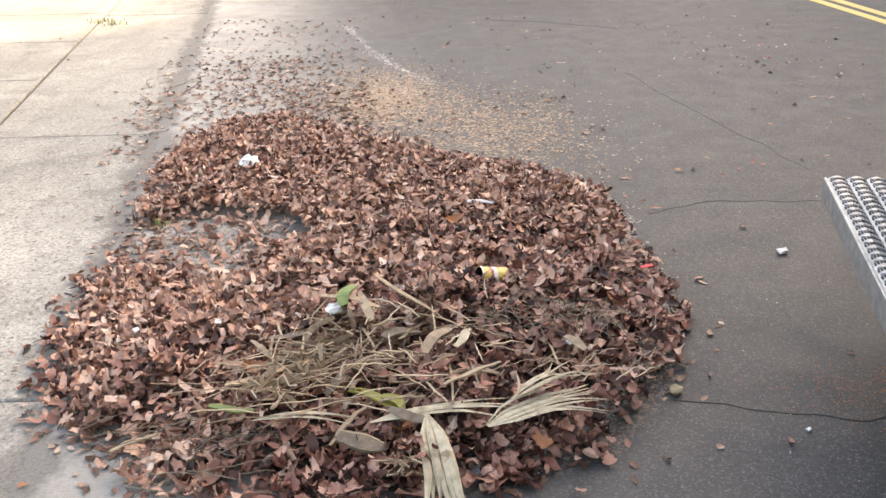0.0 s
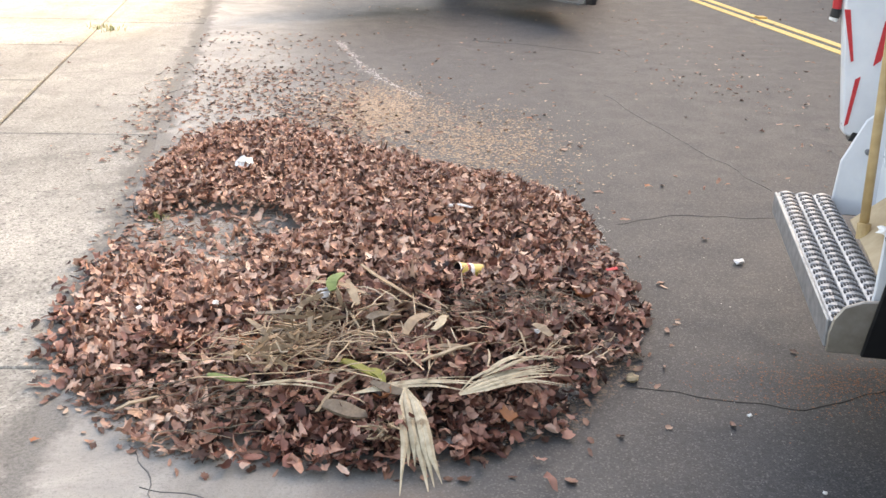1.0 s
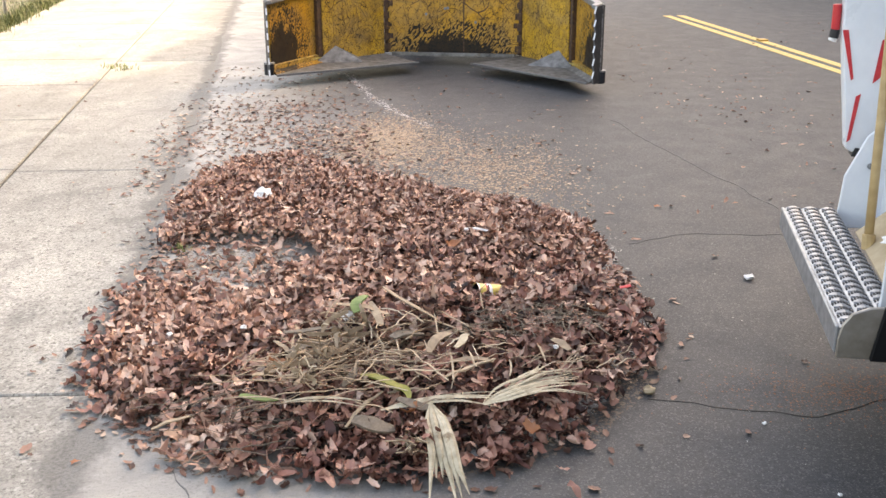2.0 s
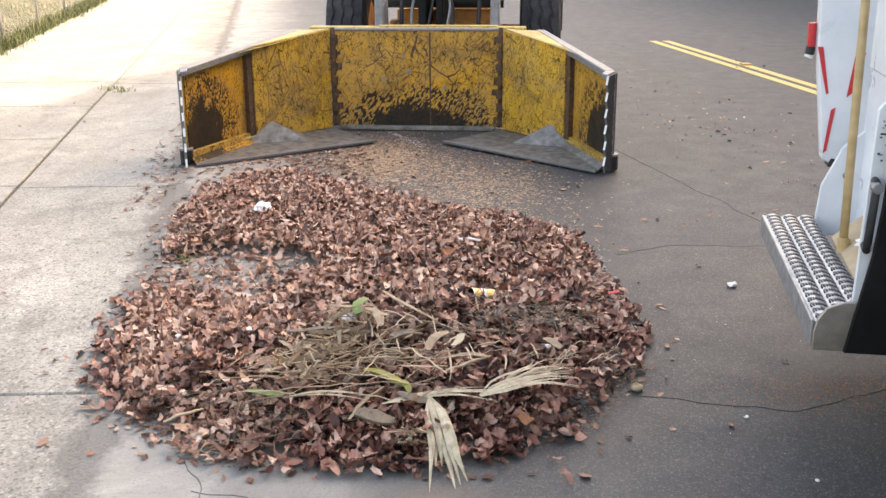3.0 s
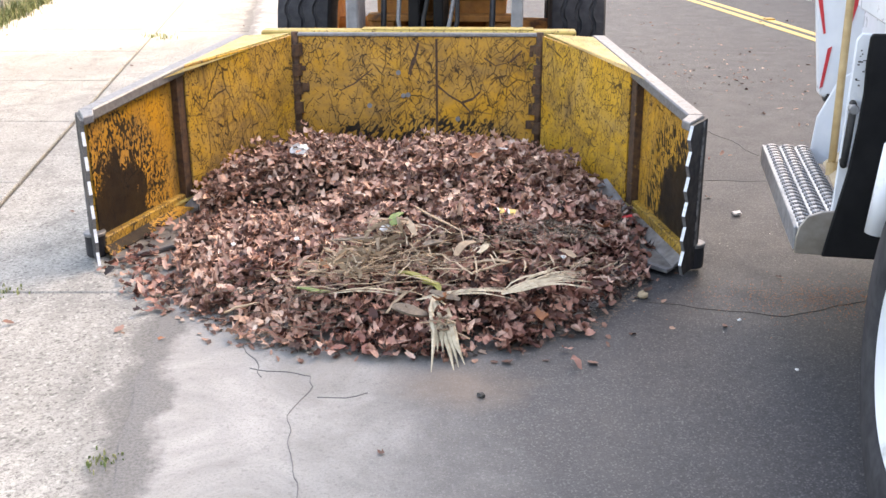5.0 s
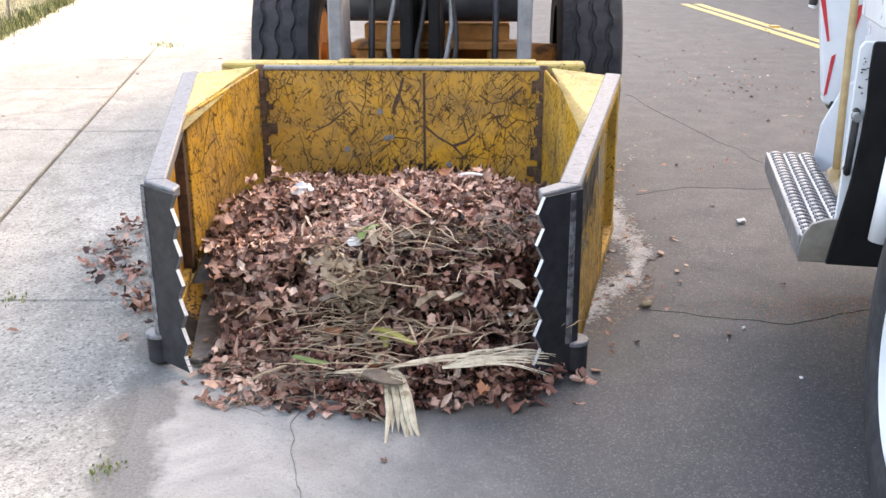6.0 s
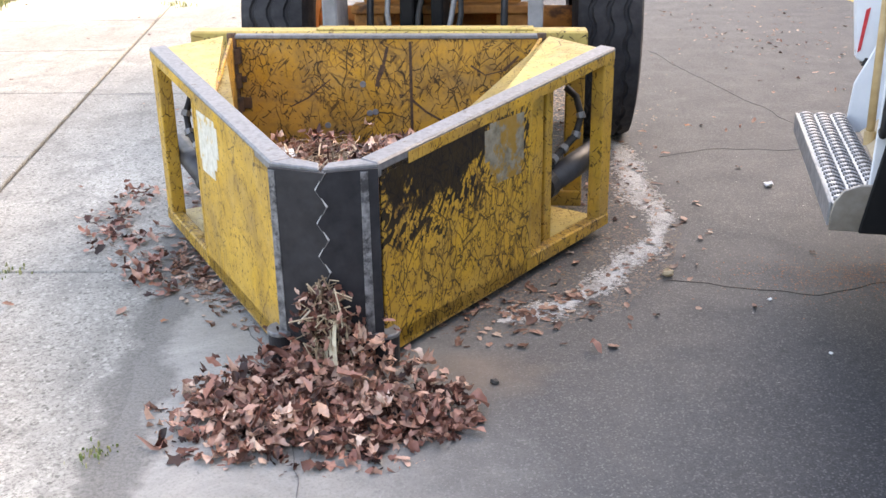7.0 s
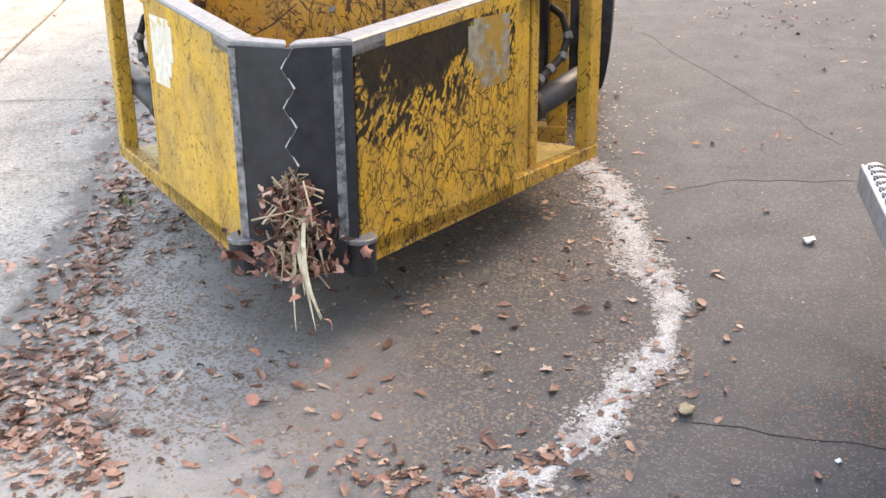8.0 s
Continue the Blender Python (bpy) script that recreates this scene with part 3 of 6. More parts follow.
def glide(table, t):
    """A smooth value of a table of rows at t seconds."""
    a = np.array(table, float)
    ts = a[:, 0]
    i = int(np.clip(np.searchsorted(ts, t, side="right") - 1, 0, len(ts) - 2))
    h = ts[i + 1] - ts[i]

    def slope(k):
        if k in (0, len(ts) - 1):
            j = min(k, len(ts) - 2)
            return (a[j + 1, 1:] - a[j, 1:]) / (ts[j + 1] - ts[j])
        l = (a[k, 1:] - a[k - 1, 1:]) / (ts[k] - ts[k - 1])
        r = (a[k + 1, 1:] - a[k, 1:]) / (ts[k + 1] - ts[k])
        return np.where(l * r > 0, 2 * l * r / np.where(l + r == 0, 1, l + r), 0)

    u = (t - ts[i]) / h
    p, q, m, n = a[i, 1:], a[i + 1, 1:], slope(i) * h, slope(i + 1) * h
    return (2 * u**3 - 3 * u**2 + 1) * p + (u**3 - 2 * u**2 + u) * m + (-2 * u**3 + 3 * u**2) * q + (u**3 - u**2) * n


def claw_pose(t):
    x, y, z, yaw, pitch, roll = glide(CLAW, t)[:6]
    return pose(x, y, z, pitch, roll, yaw)


# ---- claw bucket ----
W = 0.653
H_, O_, B_, C_, T_ = (0.0, 0.0), (0.291, -0.196), (-0.141, -0.735), (-0.492, -1.415), (-0.650, -1.462)
NX, NY = -0.841, 0.540            # from the jaw's outer line inwards


def rim(x, y):
    return 0.788 + 0.0965 * y


def below(d):
    return lambda x, y: rim(x, y) - d


def on_line(u, inward=0.0):
    return (O_[0] + u * (C_[0] - O_[0]) + inward * NX, O_[1] + u * (C_[1] - O_[1]) + inward * NY)


claw = thing("claw_bucket", claw_pose(0), label="scratched yellow steel claw bucket with two hinged jaws", category="claw bucket")


def jaw(side):
    """One jaw, hinged at its own origin; side 1 right, -1 left."""
    base = new("jaw")
    base.empty_display_size = 0.1
    base.parent = claw

    def add(name, geo, material, label="", bevel=0.003, smooth=False):
        if side < 0:
            geo = geo.mirrored()
        return part(name, geo, material, base, label, bevel, smooth)

    add("inner_panel", Geo().wall((-0.012, -0.03), B_, 0.014, 0.02, below(0.004)), yellow_wing, "scratched yellow inner panel")
    add("tip_panel", Geo().wall(on_line(0.40, 0.012), on_line(0.985, 0.012), -0.006, 0.03, below(0.03)), yellow_tip_r if side > 0 else yellow_tip_l, "yellow panel rubbed black low down")
    add("outer_skin", Geo().wall(on_line(0.42), on_line(0.99), -0.011, 0.03, below(0.02)), yellow_out if side > 0 else yellow_clean, "scraped yellow outer skin")
    g = Geo()
    g.prism([on_line(0.415, -0.003), on_line(0.43, -0.003), on_line(0.43, 0.03), on_line(0.415, 0.03)], 0.03, below(0.02))
    add("edge_bar", g, yellow_frame, "scraped yellow edge bar")
    for k, (u0, u1, z0, z1) in enumerate(((0.455, 0.60, 0.47, 0.65), (0.465, 0.575, 0.43, 0.47), (0.60, 0.62, 0.52, 0.63))):
        add("scraped_patch", Geo().wall(on_line(u0, -0.0015), on_line(u1, -0.0015), -0.002, z0, z1), scuff if side > 0 else sticker, "bare patch where a label was" if side > 0 else "worn white sticker", 0.0)
    post = Geo()
    post.prism([(B_[0] + 0.012, B_[1] + 0.0), (B_[0] + 0.012 - 0.03, B_[1] - 0.055), (B_[0] + 0.0265, B_[1] - 0.073), (B_[0] + 0.0565, B_[1] - 0.018)], 0.02, below(0.02))
    add("rib", post, rust, "rusty upright rib")
    # top plates
    add("top_rail", Geo().prism([on_line(0), on_line(1), on_line(1, 0.072), on_line(0, 0.072)], below(0.045), below(-0.004)), steel_worn, "worn bare steel top rail", 0.006)
    add("rail_face", Geo().wall(on_line(0.01, -0.002), on_line(0.9, -0.002), -0.004, below(0.043), below(0.008)), yellow_frame, "yellow side of the rail", 0.0)
    add("top_plate", Geo().prism([(0.03, -0.015), on_line(0.02, 0.070), on_line(0.62, 0.070), (B_[0] + 0.005, B_[1])], below(0.014), below(0.0)), yellow_skylit, "yellow top plate with sky sheen in its colour")
    # frame of the opening
    add("corner_post", Geo().prism([on_line(0.0, 0.004), on_line(0.055, 0.004), on_line(0.055, 0.06), on_line(0.0, 0.06)], 0.05, below(0.04)), yellow_frame, "yellow corner post", 0.004)
    add("bottom_rail", Geo().prism([on_line(0.0), on_line(0.99), on_line(0.99, 0.05), on_line(0.0, 0.05)], lambda x, y: 0.012 if y < -0.32 else 0.035, 0.085), yellow_dirty, "yellow bottom rail scraped black", 0.005)
    add("bottom_plate", Geo().prism([(0.02, -0.03), on_line(0.0, 0.045), on_line(0.62, 0.045), (B_[0] + 0.01, B_[1])], 0.045, 0.062), yellow_skylit, "yellow bottom plate")
    add("stiffener", Geo().prism([on_line(0.33, 0.03), on_line(0.40, 0.03), on_line(0.40, 0.075), on_line(0.33, 0.075)], 0.06, below(0.04)), yellow_frame, "yellow upright stiffener", 0.004)
    add("rear_stiffener", Geo().prism([on_line(0.25, 0.06), on_line(0.285, 0.06), on_line(0.285, 0.10), on_line(0.25, 0.10)], 0.06, below(0.03)), yellow_frame, "worn yellow rear stiffener", 0.004)
    # tip with saw teeth
    e = Vector((T_[0] - C_[0], T_[1] - C_[1]))
    length = e.length
    e.normalize()
    top = rim(*T_)
    nz, teeth = 13, []
    for k in range(nz):
        z = 0.015 + (top - 0.02) * k / (nz - 1)
        teeth.append((length + (0.022 if (k % 2) == (1 if side > 0 else 0) else -0.006), z))
    outline = [(0.0, 0.015)] + teeth + [(0.0, top - 0.004)]

    def plate(points, depth0, depth1):
        g = Geo()
        n = len(points)
        nx, ny = e.y, -e.x            # outwards
        verts = []
        for d in (depth0, depth1):
            verts += [(C_[0] + e.x * a + nx * d, C_[1] + e.y * a + ny * d, z) for a, z in points]
        faces = [tuple(range(n)), tuple(range(2 * n - 1, n - 1, -1))]
        faces += [(i, (i + 1) % n, n + (i + 1) % n, n + i) for i in range(n)]
        return g.add(verts, faces)

    add("weld_strip", plate([(0.028, 0.11), (0.056, 0.11), (0.053, top - 0.01), (0.030, top - 0.01)] if side > 0 else [(0.0, 0.11), (0.026, 0.11), (0.022, top - 0.01), (0.0, top - 0.01)], -0.0165, -0.012), weld_grey, "mottled grey weld strip", 0.001)
    add("tip_plate", plate(outline, -0.014, 0.0), steel_black, "blackened saw-toothed tip plate", 0.0)
    for (a0, z0), (a1, z1) in zip(teeth, teeth[1:]):
        add("tooth_edge", plate([(a0 - 0.003, z0), (a0 + 0.0018, z0), (a1 + 0.0018, z1), (a1 - 0.003, z1)], -0.0135, -0.0005), steel_worn if a1 > a0 else steel_bright, "", 0.0)
    add("tip_cap", Geo().prism([C_, T_, (T_[0] + 0.01, T_[1] + 0.05), on_line(1, 0.072)], below(0.03), below(-0.004)), steel_worn, "worn steel corner of the rail", 0.004)
    shoe = [(C_[0] + 0.004 + 0.046 * math.cos(radians(a)), C_[1] + 0.008 + 0.046 * math.sin(radians(a))) for a in range(0, 360, 30)]
    add("skid_shoe", Geo().prism(shoe, 0.0, 0.105), steel_black, "rounded steel skid shoe", 0.006)
    add("shoe_ring", Geo().prism([(C_[0] + 0.004 + 1.06 * (x - C_[0] - 0.004), C_[1] + 0.008 + 1.06 * (yy - C_[1] - 0.008)) for x, yy in shoe], 0.094, 0.11), steel_worn, "worn weld ring", 0.003)
    # floor inside
    add("floor_plate", Geo().prism([(0.0, -0.02), (-W + 0.004, 0.0), (-W + 0.004, -1.40), on_line(0.97, 0.02), (B_[0], B_[1])], 0.004, 0.016), steel_floor, "scoured dark floor plate")
    add("floor_edge", Geo().prism([(-W + 0.004, 0.0), (-W + 0.004, -1.40), (-W + 0.03, -1.39), (-W + 0.03, -0.03)], 0.005, 0.021), steel_worn, "worn floor edge", 0.0)
    ledge = Geo().prism([on_line(0.60, 0.012), on_line(0.98, 0.012), (-0.60, -1.39), (B_[0] - 0.05, B_[1] - 0.03)], 0.014, lambda x, yy: 0.02 + 0.05 * max(0.0, 1.0 - ((x - O_[0]) * NX + (yy - O_[1]) * NY) / 0.08))
    add("ledge", ledge, steel_floor if side > 0 else yellow_tip_l, "sloping ledge")
    a, b = Vector((-0.05, -0.33, 0.016)), Vector((B_[0], B_[1], 0.016))
    mid = Vector((-0.34, -0.42, 0.016))
    apex = Vector((-0.115, -0.60, 0.15))
    add("gusset", Geo().add([a, b + Vector((-0.03, -0.1, 0)), mid, apex, a + Vector((0.02, 0, 0.01)), b + Vector((0.03, 0, 0.01))], [(0, 2, 3), (2, 1, 3), (1, 0, 3), (0, 1, 2)]), steel_floor, "dark steel gusset wedge", 0.0)
    # hydraulics in the opening
    r0, r1, r2 = on_line(-0.05, 0.10), on_line(0.22, 0.115), on_line(0.36, 0.09)
    add("ram", Geo().tube([(*r0, 0.33), (*r1, 0.27)], 0.05, 16), dark_steel, "black hydraulic cylinder", 0.0, True)
    add("ram_gland", Geo().tube([(r1[0] + 0.012, r1[1] + 0.017, 0.273), (r1[0] - 0.012, r1[1] - 0.017, 0.267)], 0.058, 16), black_mat, "", 0.0)
    add("ram_rod", Geo().tube([(*r1, 0.27), (*r2, 0.225)], 0.019, 10), chrome, "chrome rod", 0.0, True)
    add("ram_pin", Geo().tube([(*r2, 0.07), (*r2, 0.26)], 0.022, 10), steel_black, "", 0.0)
    hose = [(r1[0] + 0.02, r1[1] + 0.03, 0.31), (r1[0] + 0.03, r1[1] + 0.05, 0.36), (r1[0] + 0.07, r1[1] + 0.10, 0.39), (r1[0] + 0.12, r1[1] + 0.16, 0.43), (r1[0] + 0.14, r1[1] + 0.20, 0.50), (r1[0] + 0.12, r1[1] + 0.23, 0.57), (r1[0] + 0.08, r1[1] + 0.26, 0.60)]
    add("hose", Geo().tube(hose, 0.015, 8), black_mat, "black hydraulic hose", 0.0, True)
    for k in range(1, 5):
        p = Vector(hose[k])
        d = (Vector(hose[k + 1]) - p).normalized() * 0.012
        add("hose_band", Geo().tube([p - d, p + d], 0.02, 8), steel_worn, "", 0.0)
    base.matrix_basis = pose(side * W, 0, 0)
    return base


jaw_right, jaw_left = jaw(1), jaw(-1)

part("back_plate", Geo().box(-0.635, 0.635, 0.0, 0.03, 0.03, 0.772), yellow_in, claw, "scratched yellow back plate rubbed black at the foot", 0.003)
part("top_edge", Geo().box(-0.64, 0.64, -0.010, 0.034, 0.772, 0.79), steel_worn, claw, "worn steel top edge", 0.004)
part("top_beam", Geo().box(-0.845, 0.845, 0.04, 0.15, 0.70, 0.796), yellow_skylit, claw, "yellow top beam with sky sheen in its colour", 0.008)
part("cover_strip", Geo().box(-0.30, 0.62, 0.05, 0.13, 0.796, 0.806), yellow_skylit, claw, "yellow cover strip with sky sheen in its colour", 0.003)
part("cutting_edge", Geo().box(-0.60, 0.60, -0.035, 0.03, 0.004, 0.036), steel_floor, claw, "dark cutting edge", 0.004)
part("weld_seam", Geo().box(0.10, 0.112, -0.004, 0.004, 0.05, 0.76), rust, claw, "rusty vertical weld seam", 0.0)
part("back_frame", Geo().box(-0.60, 0.60, 0.04, 0.30, 0.10, 0.60), dark_steel, claw, "dark steel mounting frame", 0.006)
for s in (-1, 1):
    part("side_post", Geo().box(min(s * 0.76, s * 0.84), max(s * 0.76, s * 0.84), 0.05, 0.13, 0.06, 0.70), yellow_frame, claw, "yellow side post", 0.005)
    part("foot_beam", Geo().box(min(s * 0.6, s * 0.84), max(s * 0.6, s * 0.84), 0.04, 0.14, 0.03, 0.10), yellow_frame, claw, "", 0.005)
    part("hinge_pin", Geo().tube([(s * W, 0.0, 0.03), (s * W, 0.0, 0.795)], 0.02, 10), rust, claw, "rusty hinge pin", 0.0, True)
    for k in range(7):
        z = 0.05 + k * 0.103
        inner = 0.586 + 0.014 * ((k * 7 + s) % 3)
        part("hinge_knuckle", Geo().tube([(s * W, -0.004, z), (s * W, -0.004, z + 0.062)], 0.034, 10), rust, claw, "", 0.0)
        part("hinge_strap", Geo().box(min(s * inner, s * 0.65), max(s * inner, s * 0.65), -0.012, 0.0, z + 0.012 * (k % 3), z + 0.05 + 0.01 * ((k * 5 + s) % 3)), rust if (k * 3 + s) % 4 else yellow_dirty, claw, "", 0.002)

for x, z in ((-0.10, 0.58), (-0.05, 0.46), (-0.075, 0.455), (-0.26, 0.40), (0.22, 0.33)):
    part("bolt_head", Geo().tube([(x, 0.002, z), (x, -0.006, z)], 0.014, 10), steel_worn, claw, "worn bolt head", 0.002)


def scrape(points, width):
    """A crooked bare scrape across the back plate."""
    g = Geo()
    r = random.Random(int(1000 * points[0][0]) + 77)
    for (x0, z0), (x1, z1) in zip(points, points[1:]):
        d = Vector((x1 - x0, z1 - z0)).normalized() * width
        w0, w1 = r.uniform(0.4, 1.0), r.uniform(0.4, 1.0)
        corners = [(x0 - d.y * w0, z0 + d.x * w0), (x1 - d.y * w1, z1 + d.x * w1), (x1 + d.y * w1, z1 - d.x * w1), (x0 + d.y * w0, z0 - d.x * w0)]
        g.add([(x, y, z) for y in (-0.0015, 0.001) for x, z in corners], [(0, 1, 2, 3), (7, 6, 5, 4), (0, 4, 5, 1), (1, 5, 6, 2), (2, 6, 7, 3), (3, 7, 4, 0)])
    return g


for pts, w in ((((0.01, 0.74), (-0.01, 0.66), (-0.035, 0.60), (-0.04, 0.57)), 0.013), (((0.10, 0.52), (0.17, 0.46), (0.24, 0.42), (0.30, 0.355)), 0.006), (((0.24, 0.42), (0.30, 0.44), (0.34, 0.48)), 0.009),
               (((-0.42, 0.48), (-0.34, 0.52), (-0.24, 0.60)), 0.004), (((0.36, 0.66), (0.42, 0.62), (0.50, 0.64), (0.56, 0.70)), 0.006)):
    part("deep_scrape", scrape(pts, w), rust, claw, "dark crooked scrape in the paint", 0.0)

# ---- loader ----
loader = thing("wheel_loader", pose(LOADER[0][1], LOADER[0][2], 0, 0, 0, LOADER[0][3]), label="rusty orange wheel loader with large ribbed tyres behind the claw", category="loader")
TYRE_R = 0.62


def loader_wheel(x):
    wheel = new("wheel")
    wheel.empty_display_size = 0.1
    wheel.parent = loader
    hw = 0.165
    # ribbed carcass: rings across the width, with zigzag grooves
    prof = [(-hw, 0.30), (-hw - 0.012, 0.42), (-hw - 0.004, 0.53), (-hw + 0.012, 0.598)]
    cross = []
    for gx in (-0.085, 0.0, 0.085):
        cross += [(gx - 0.014, 0.0), (gx - 0.007, -0.016), (gx + 0.007, -0.016), (gx + 0.014, 0.0)]
    seg = 96
    g = Geo()
    ring = [(px, pr, 0) for px, pr in prof] + [(px, TYRE_R + d - 0.35 * px * px, 1) for px, d in cross] + [(-px, pr, 0) for px, pr in prof[::-1]]
    n = len(ring)
    verts, faces = [], []
    for k in range(seg):
        a = 2 * math.pi * k / seg
        zig = 0.009 * (1 if (k // 2) % 2 else -1)
        for px, pr, z in ring:
            verts.append((px + z * zig, pr * math.cos(a), pr * math.sin(a)))
    for k in range(seg):
        for i in range(n - 1):
            faces.append((k * n + i, k * n + i + 1, ((k + 1) % seg) * n + i + 1, ((k + 1) % seg) * n + i))
    g.add(verts, faces)
    part("tyre", g, tyre_mat, wheel, "dark ribbed rubber tyre", 0.0)
    rimg = Geo()
    for s in (-1, 1):
        rimg.tube([(s * 0.06, 0, 0), (s * 0.14, 0, 0)], 0.30, 28)
    part("rim", rimg, rust_frame, wheel, "rusty steel rim", 0.006)
    wheel.matrix_basis = pose(x, 0, TYRE_R)
    return wheel


wheels = [loader_wheel(-0.835), loader_wheel(0.835)]
part("axle_housing", Geo().tube([(-0.7, 0, 0.60), (-0.3, 0, 0.60), (-0.2, 0, 0.60), (0.2, 0, 0.60), (0.3, 0, 0.60), (0.7, 0, 0.60)], [0.10, 0.11, 0.2, 0.2, 0.11, 0.10], 14), rust_frame, loader, "rusty orange axle housing", 0.0, True)
part("front_frame", Geo().box(-0.40, 0.40, -0.38, 0.9, 0.74, 0.86), rust_frame, loader, "rusty orange front frame", 0.01)
part("frame_lip", Geo().box(-0.45, 0.45, -0.50, -0.36, 0.735, 0.775), rust_frame, loader, "", 0.006)
for x in (-0.36, -0.05, 0.36):
    part("frame_lug", Geo().box(x - 0.08, x + 0.08, -0.47, -0.34, 0.56, 0.735), rust_frame, loader, "rusty mounting lug", 0.01)
part("under_bar", Geo().box(-0.66, 0.66, -0.32, -0.1, 0.40, 0.60), rust_frame, loader, "rusty lower cross bar", 0.01)
part("cross_tube", Geo().tube([(-0.52, -0.40, 0.98), (0.52, -0.40, 0.98)], 0.105, 20), dark_steel, loader, "dark cross tube", 0.0, True)
for x in (-0.47, 0.47):
    part("lift_arm", Geo().box(x - 0.034, x + 0.034, -0.98, -0.66, 0.25, 1.35), arm_grey, loader, "grey lift arm", 0.008)
    part("lift_arm_upper", Geo().prism([(x - 0.034, -0.66), (x + 0.034, -0.66), (x + 0.034, 1.1), (x - 0.034, 1.1)], lambda xx, yy: 1.02 + (yy + 0.66) * 0.25, lambda xx, yy: 1.35 + (yy + 0.66) * 0.25), arm_grey, loader, "grey lift arm", 0.008)
    part("arm_ram", Geo().tube([(x * 0.68, -0.82, 0.40), (x * 0.7, -0.5, 1.3)], 0.018, 10), dark_steel, loader, "dark slim ram", 0.0, True)
for x, w in ((-0.12, 0.032), (0.02, 0.028)):
    part("tilt_link", Geo().prism([(x - w, -0.93), (x + w, -0.93), (x + w, -0.40), (x - w, -0.40)], lambda xx, yy: 0.30 + (yy + 0.93) * 0.4, lambda xx, yy: 1.2 + (yy + 0.93) * 0.3), truck_black, loader, "dark tilt link", 0.01)
for k, x in enumerate((-0.19, -0.05, 0.085, 0.11)):
    pts = [(x + 0.022 * math.sin(i * 1.1 + k), -1.0 + 0.02 * i, 0.36 + 0.11 * i) for i in range(9)]
    part("hose", Geo().tube(pts, 0.013, 8), black_mat if k % 2 else steel_worn, loader, "hydraulic hose", 0.0, True)
part("body", Geo().prism([(-0.5, 0.8), (0.5, 0.8), (0.62, 1.3), (0.62, 3.6), (-0.62, 3.6), (-0.62, 1.3)], 0.95, 1.9), yellow_frame, loader, "yellow loader body", 0.03)
for s in (-1, 1):
    part("mudguard", Geo().box(min(s * 0.62, s * 1.04), max(s * 0.62, s * 1.04), 0.15, 0.75, 1.30, 1.36), dark_steel, loader, "dark mudguard", 0.01)
    part("guard_strip", Geo().box(min(s * 1.02, s * 1.035), max(s * 1.02, s * 1.035), 0.25, 0.32, 0.62, 1.34), dark_steel, loader, "", 0.003)

# ---- truck ----
truck = thing("utility_truck", pose(0.987, 1.942, 0, 0, 0, -11.13), label="parked white service truck with red stripes and serrated side step", category="truck")
g = Geo()
n_rib = 3
for k in range(n_rib):
    x0, x1 = 0.004 + k * 0.062, 0.004 + (k + 1) * 0.062
    for i in range(6):
        a0, a1 = math.pi * i / 6, math.pi * (i + 1) / 6
        xa, xb = x0 + (x1 - x0) * i / 6, x0 + (x1 - x0) * (i + 1) / 6
        g.prism([(xa, -0.03), (xb, -0.03), (xb, 1.10), (xa, 1.10)], 0.462, lambda x, yy, x0=x0, x1=x1: 0.488 + 0.012 * math.sin(math.pi * min(1, max(0, (x - x0) / (x1 - x0)))))
step = part("step_tread", g, galv, truck, "bright galvanised serrated step tread")
# no holes are cut: dark blocks on the tread stand for shade in them
slots = Geo()
for k in range(n_rib):
    xc = 0.004 + (k + 0.5) * 0.062
    for i in range(25):
        yc = -0.005 + i * 0.0445
        for j in range(-3, 4):
            x = xc + j * 0.0075
            yy = yc + 0.006 * (1 - (j / 3) ** 2)
            z = 0.488 + 0.012 * math.cos(math.pi * (x - xc) / 0.062)
            slots.box(x - 0.0028, x + 0.0028, yy - 0.0075, yy + 0.0075, z - 0.004, z + 0.0022)
part("tread_slot", slots, slot_shade_mat, step, "dark blocks that stand for shaded slots", kind="stuff")
ridge = Geo()
for k in range(n_rib):
    xc = 0.004 + (k + 0.5) * 0.062
    for i in range(25):
        yc = 0.012 + i * 0.0445
        ridge.box(xc - 0.024, xc + 0.024, yc - 0.003, yc + 0.003, 0.49, 0.4995)
part("tread_ridge", ridge, galv, step, "raised bright ridges", 0.002, kind="stuff")
part("step_side", Geo().box(-0.006, 0.004, -0.03, 1.10, 0.415, 0.494), galv, truck, "bright step edge", 0.003)
part("step_support", Geo().box(0.01, 0.19, -0.01, 1.09, 0.41, 0.455), dark_steel, truck, "dark step support", 0.004)
endp = [(0.0, 0.405), (0.10, 0.405), (0.135, 0.56), (0.075, 0.555), (0.03, 0.535), (0.008, 0.50), (0.0, 0.46)]


def upright(points, y0, y1):
    """A plate across the truck, given by its outline in x and z."""
    n = len(points)
    return Geo().add([(x, y0, z) for x, z in points] + [(x, y1, z) for x, z in points],
                     [tuple(range(n)), tuple(range(2 * n - 1, n - 1, -1))] + [(i, (i + 1) % n, n + (i + 1) % n, n + i) for i in range(n)])


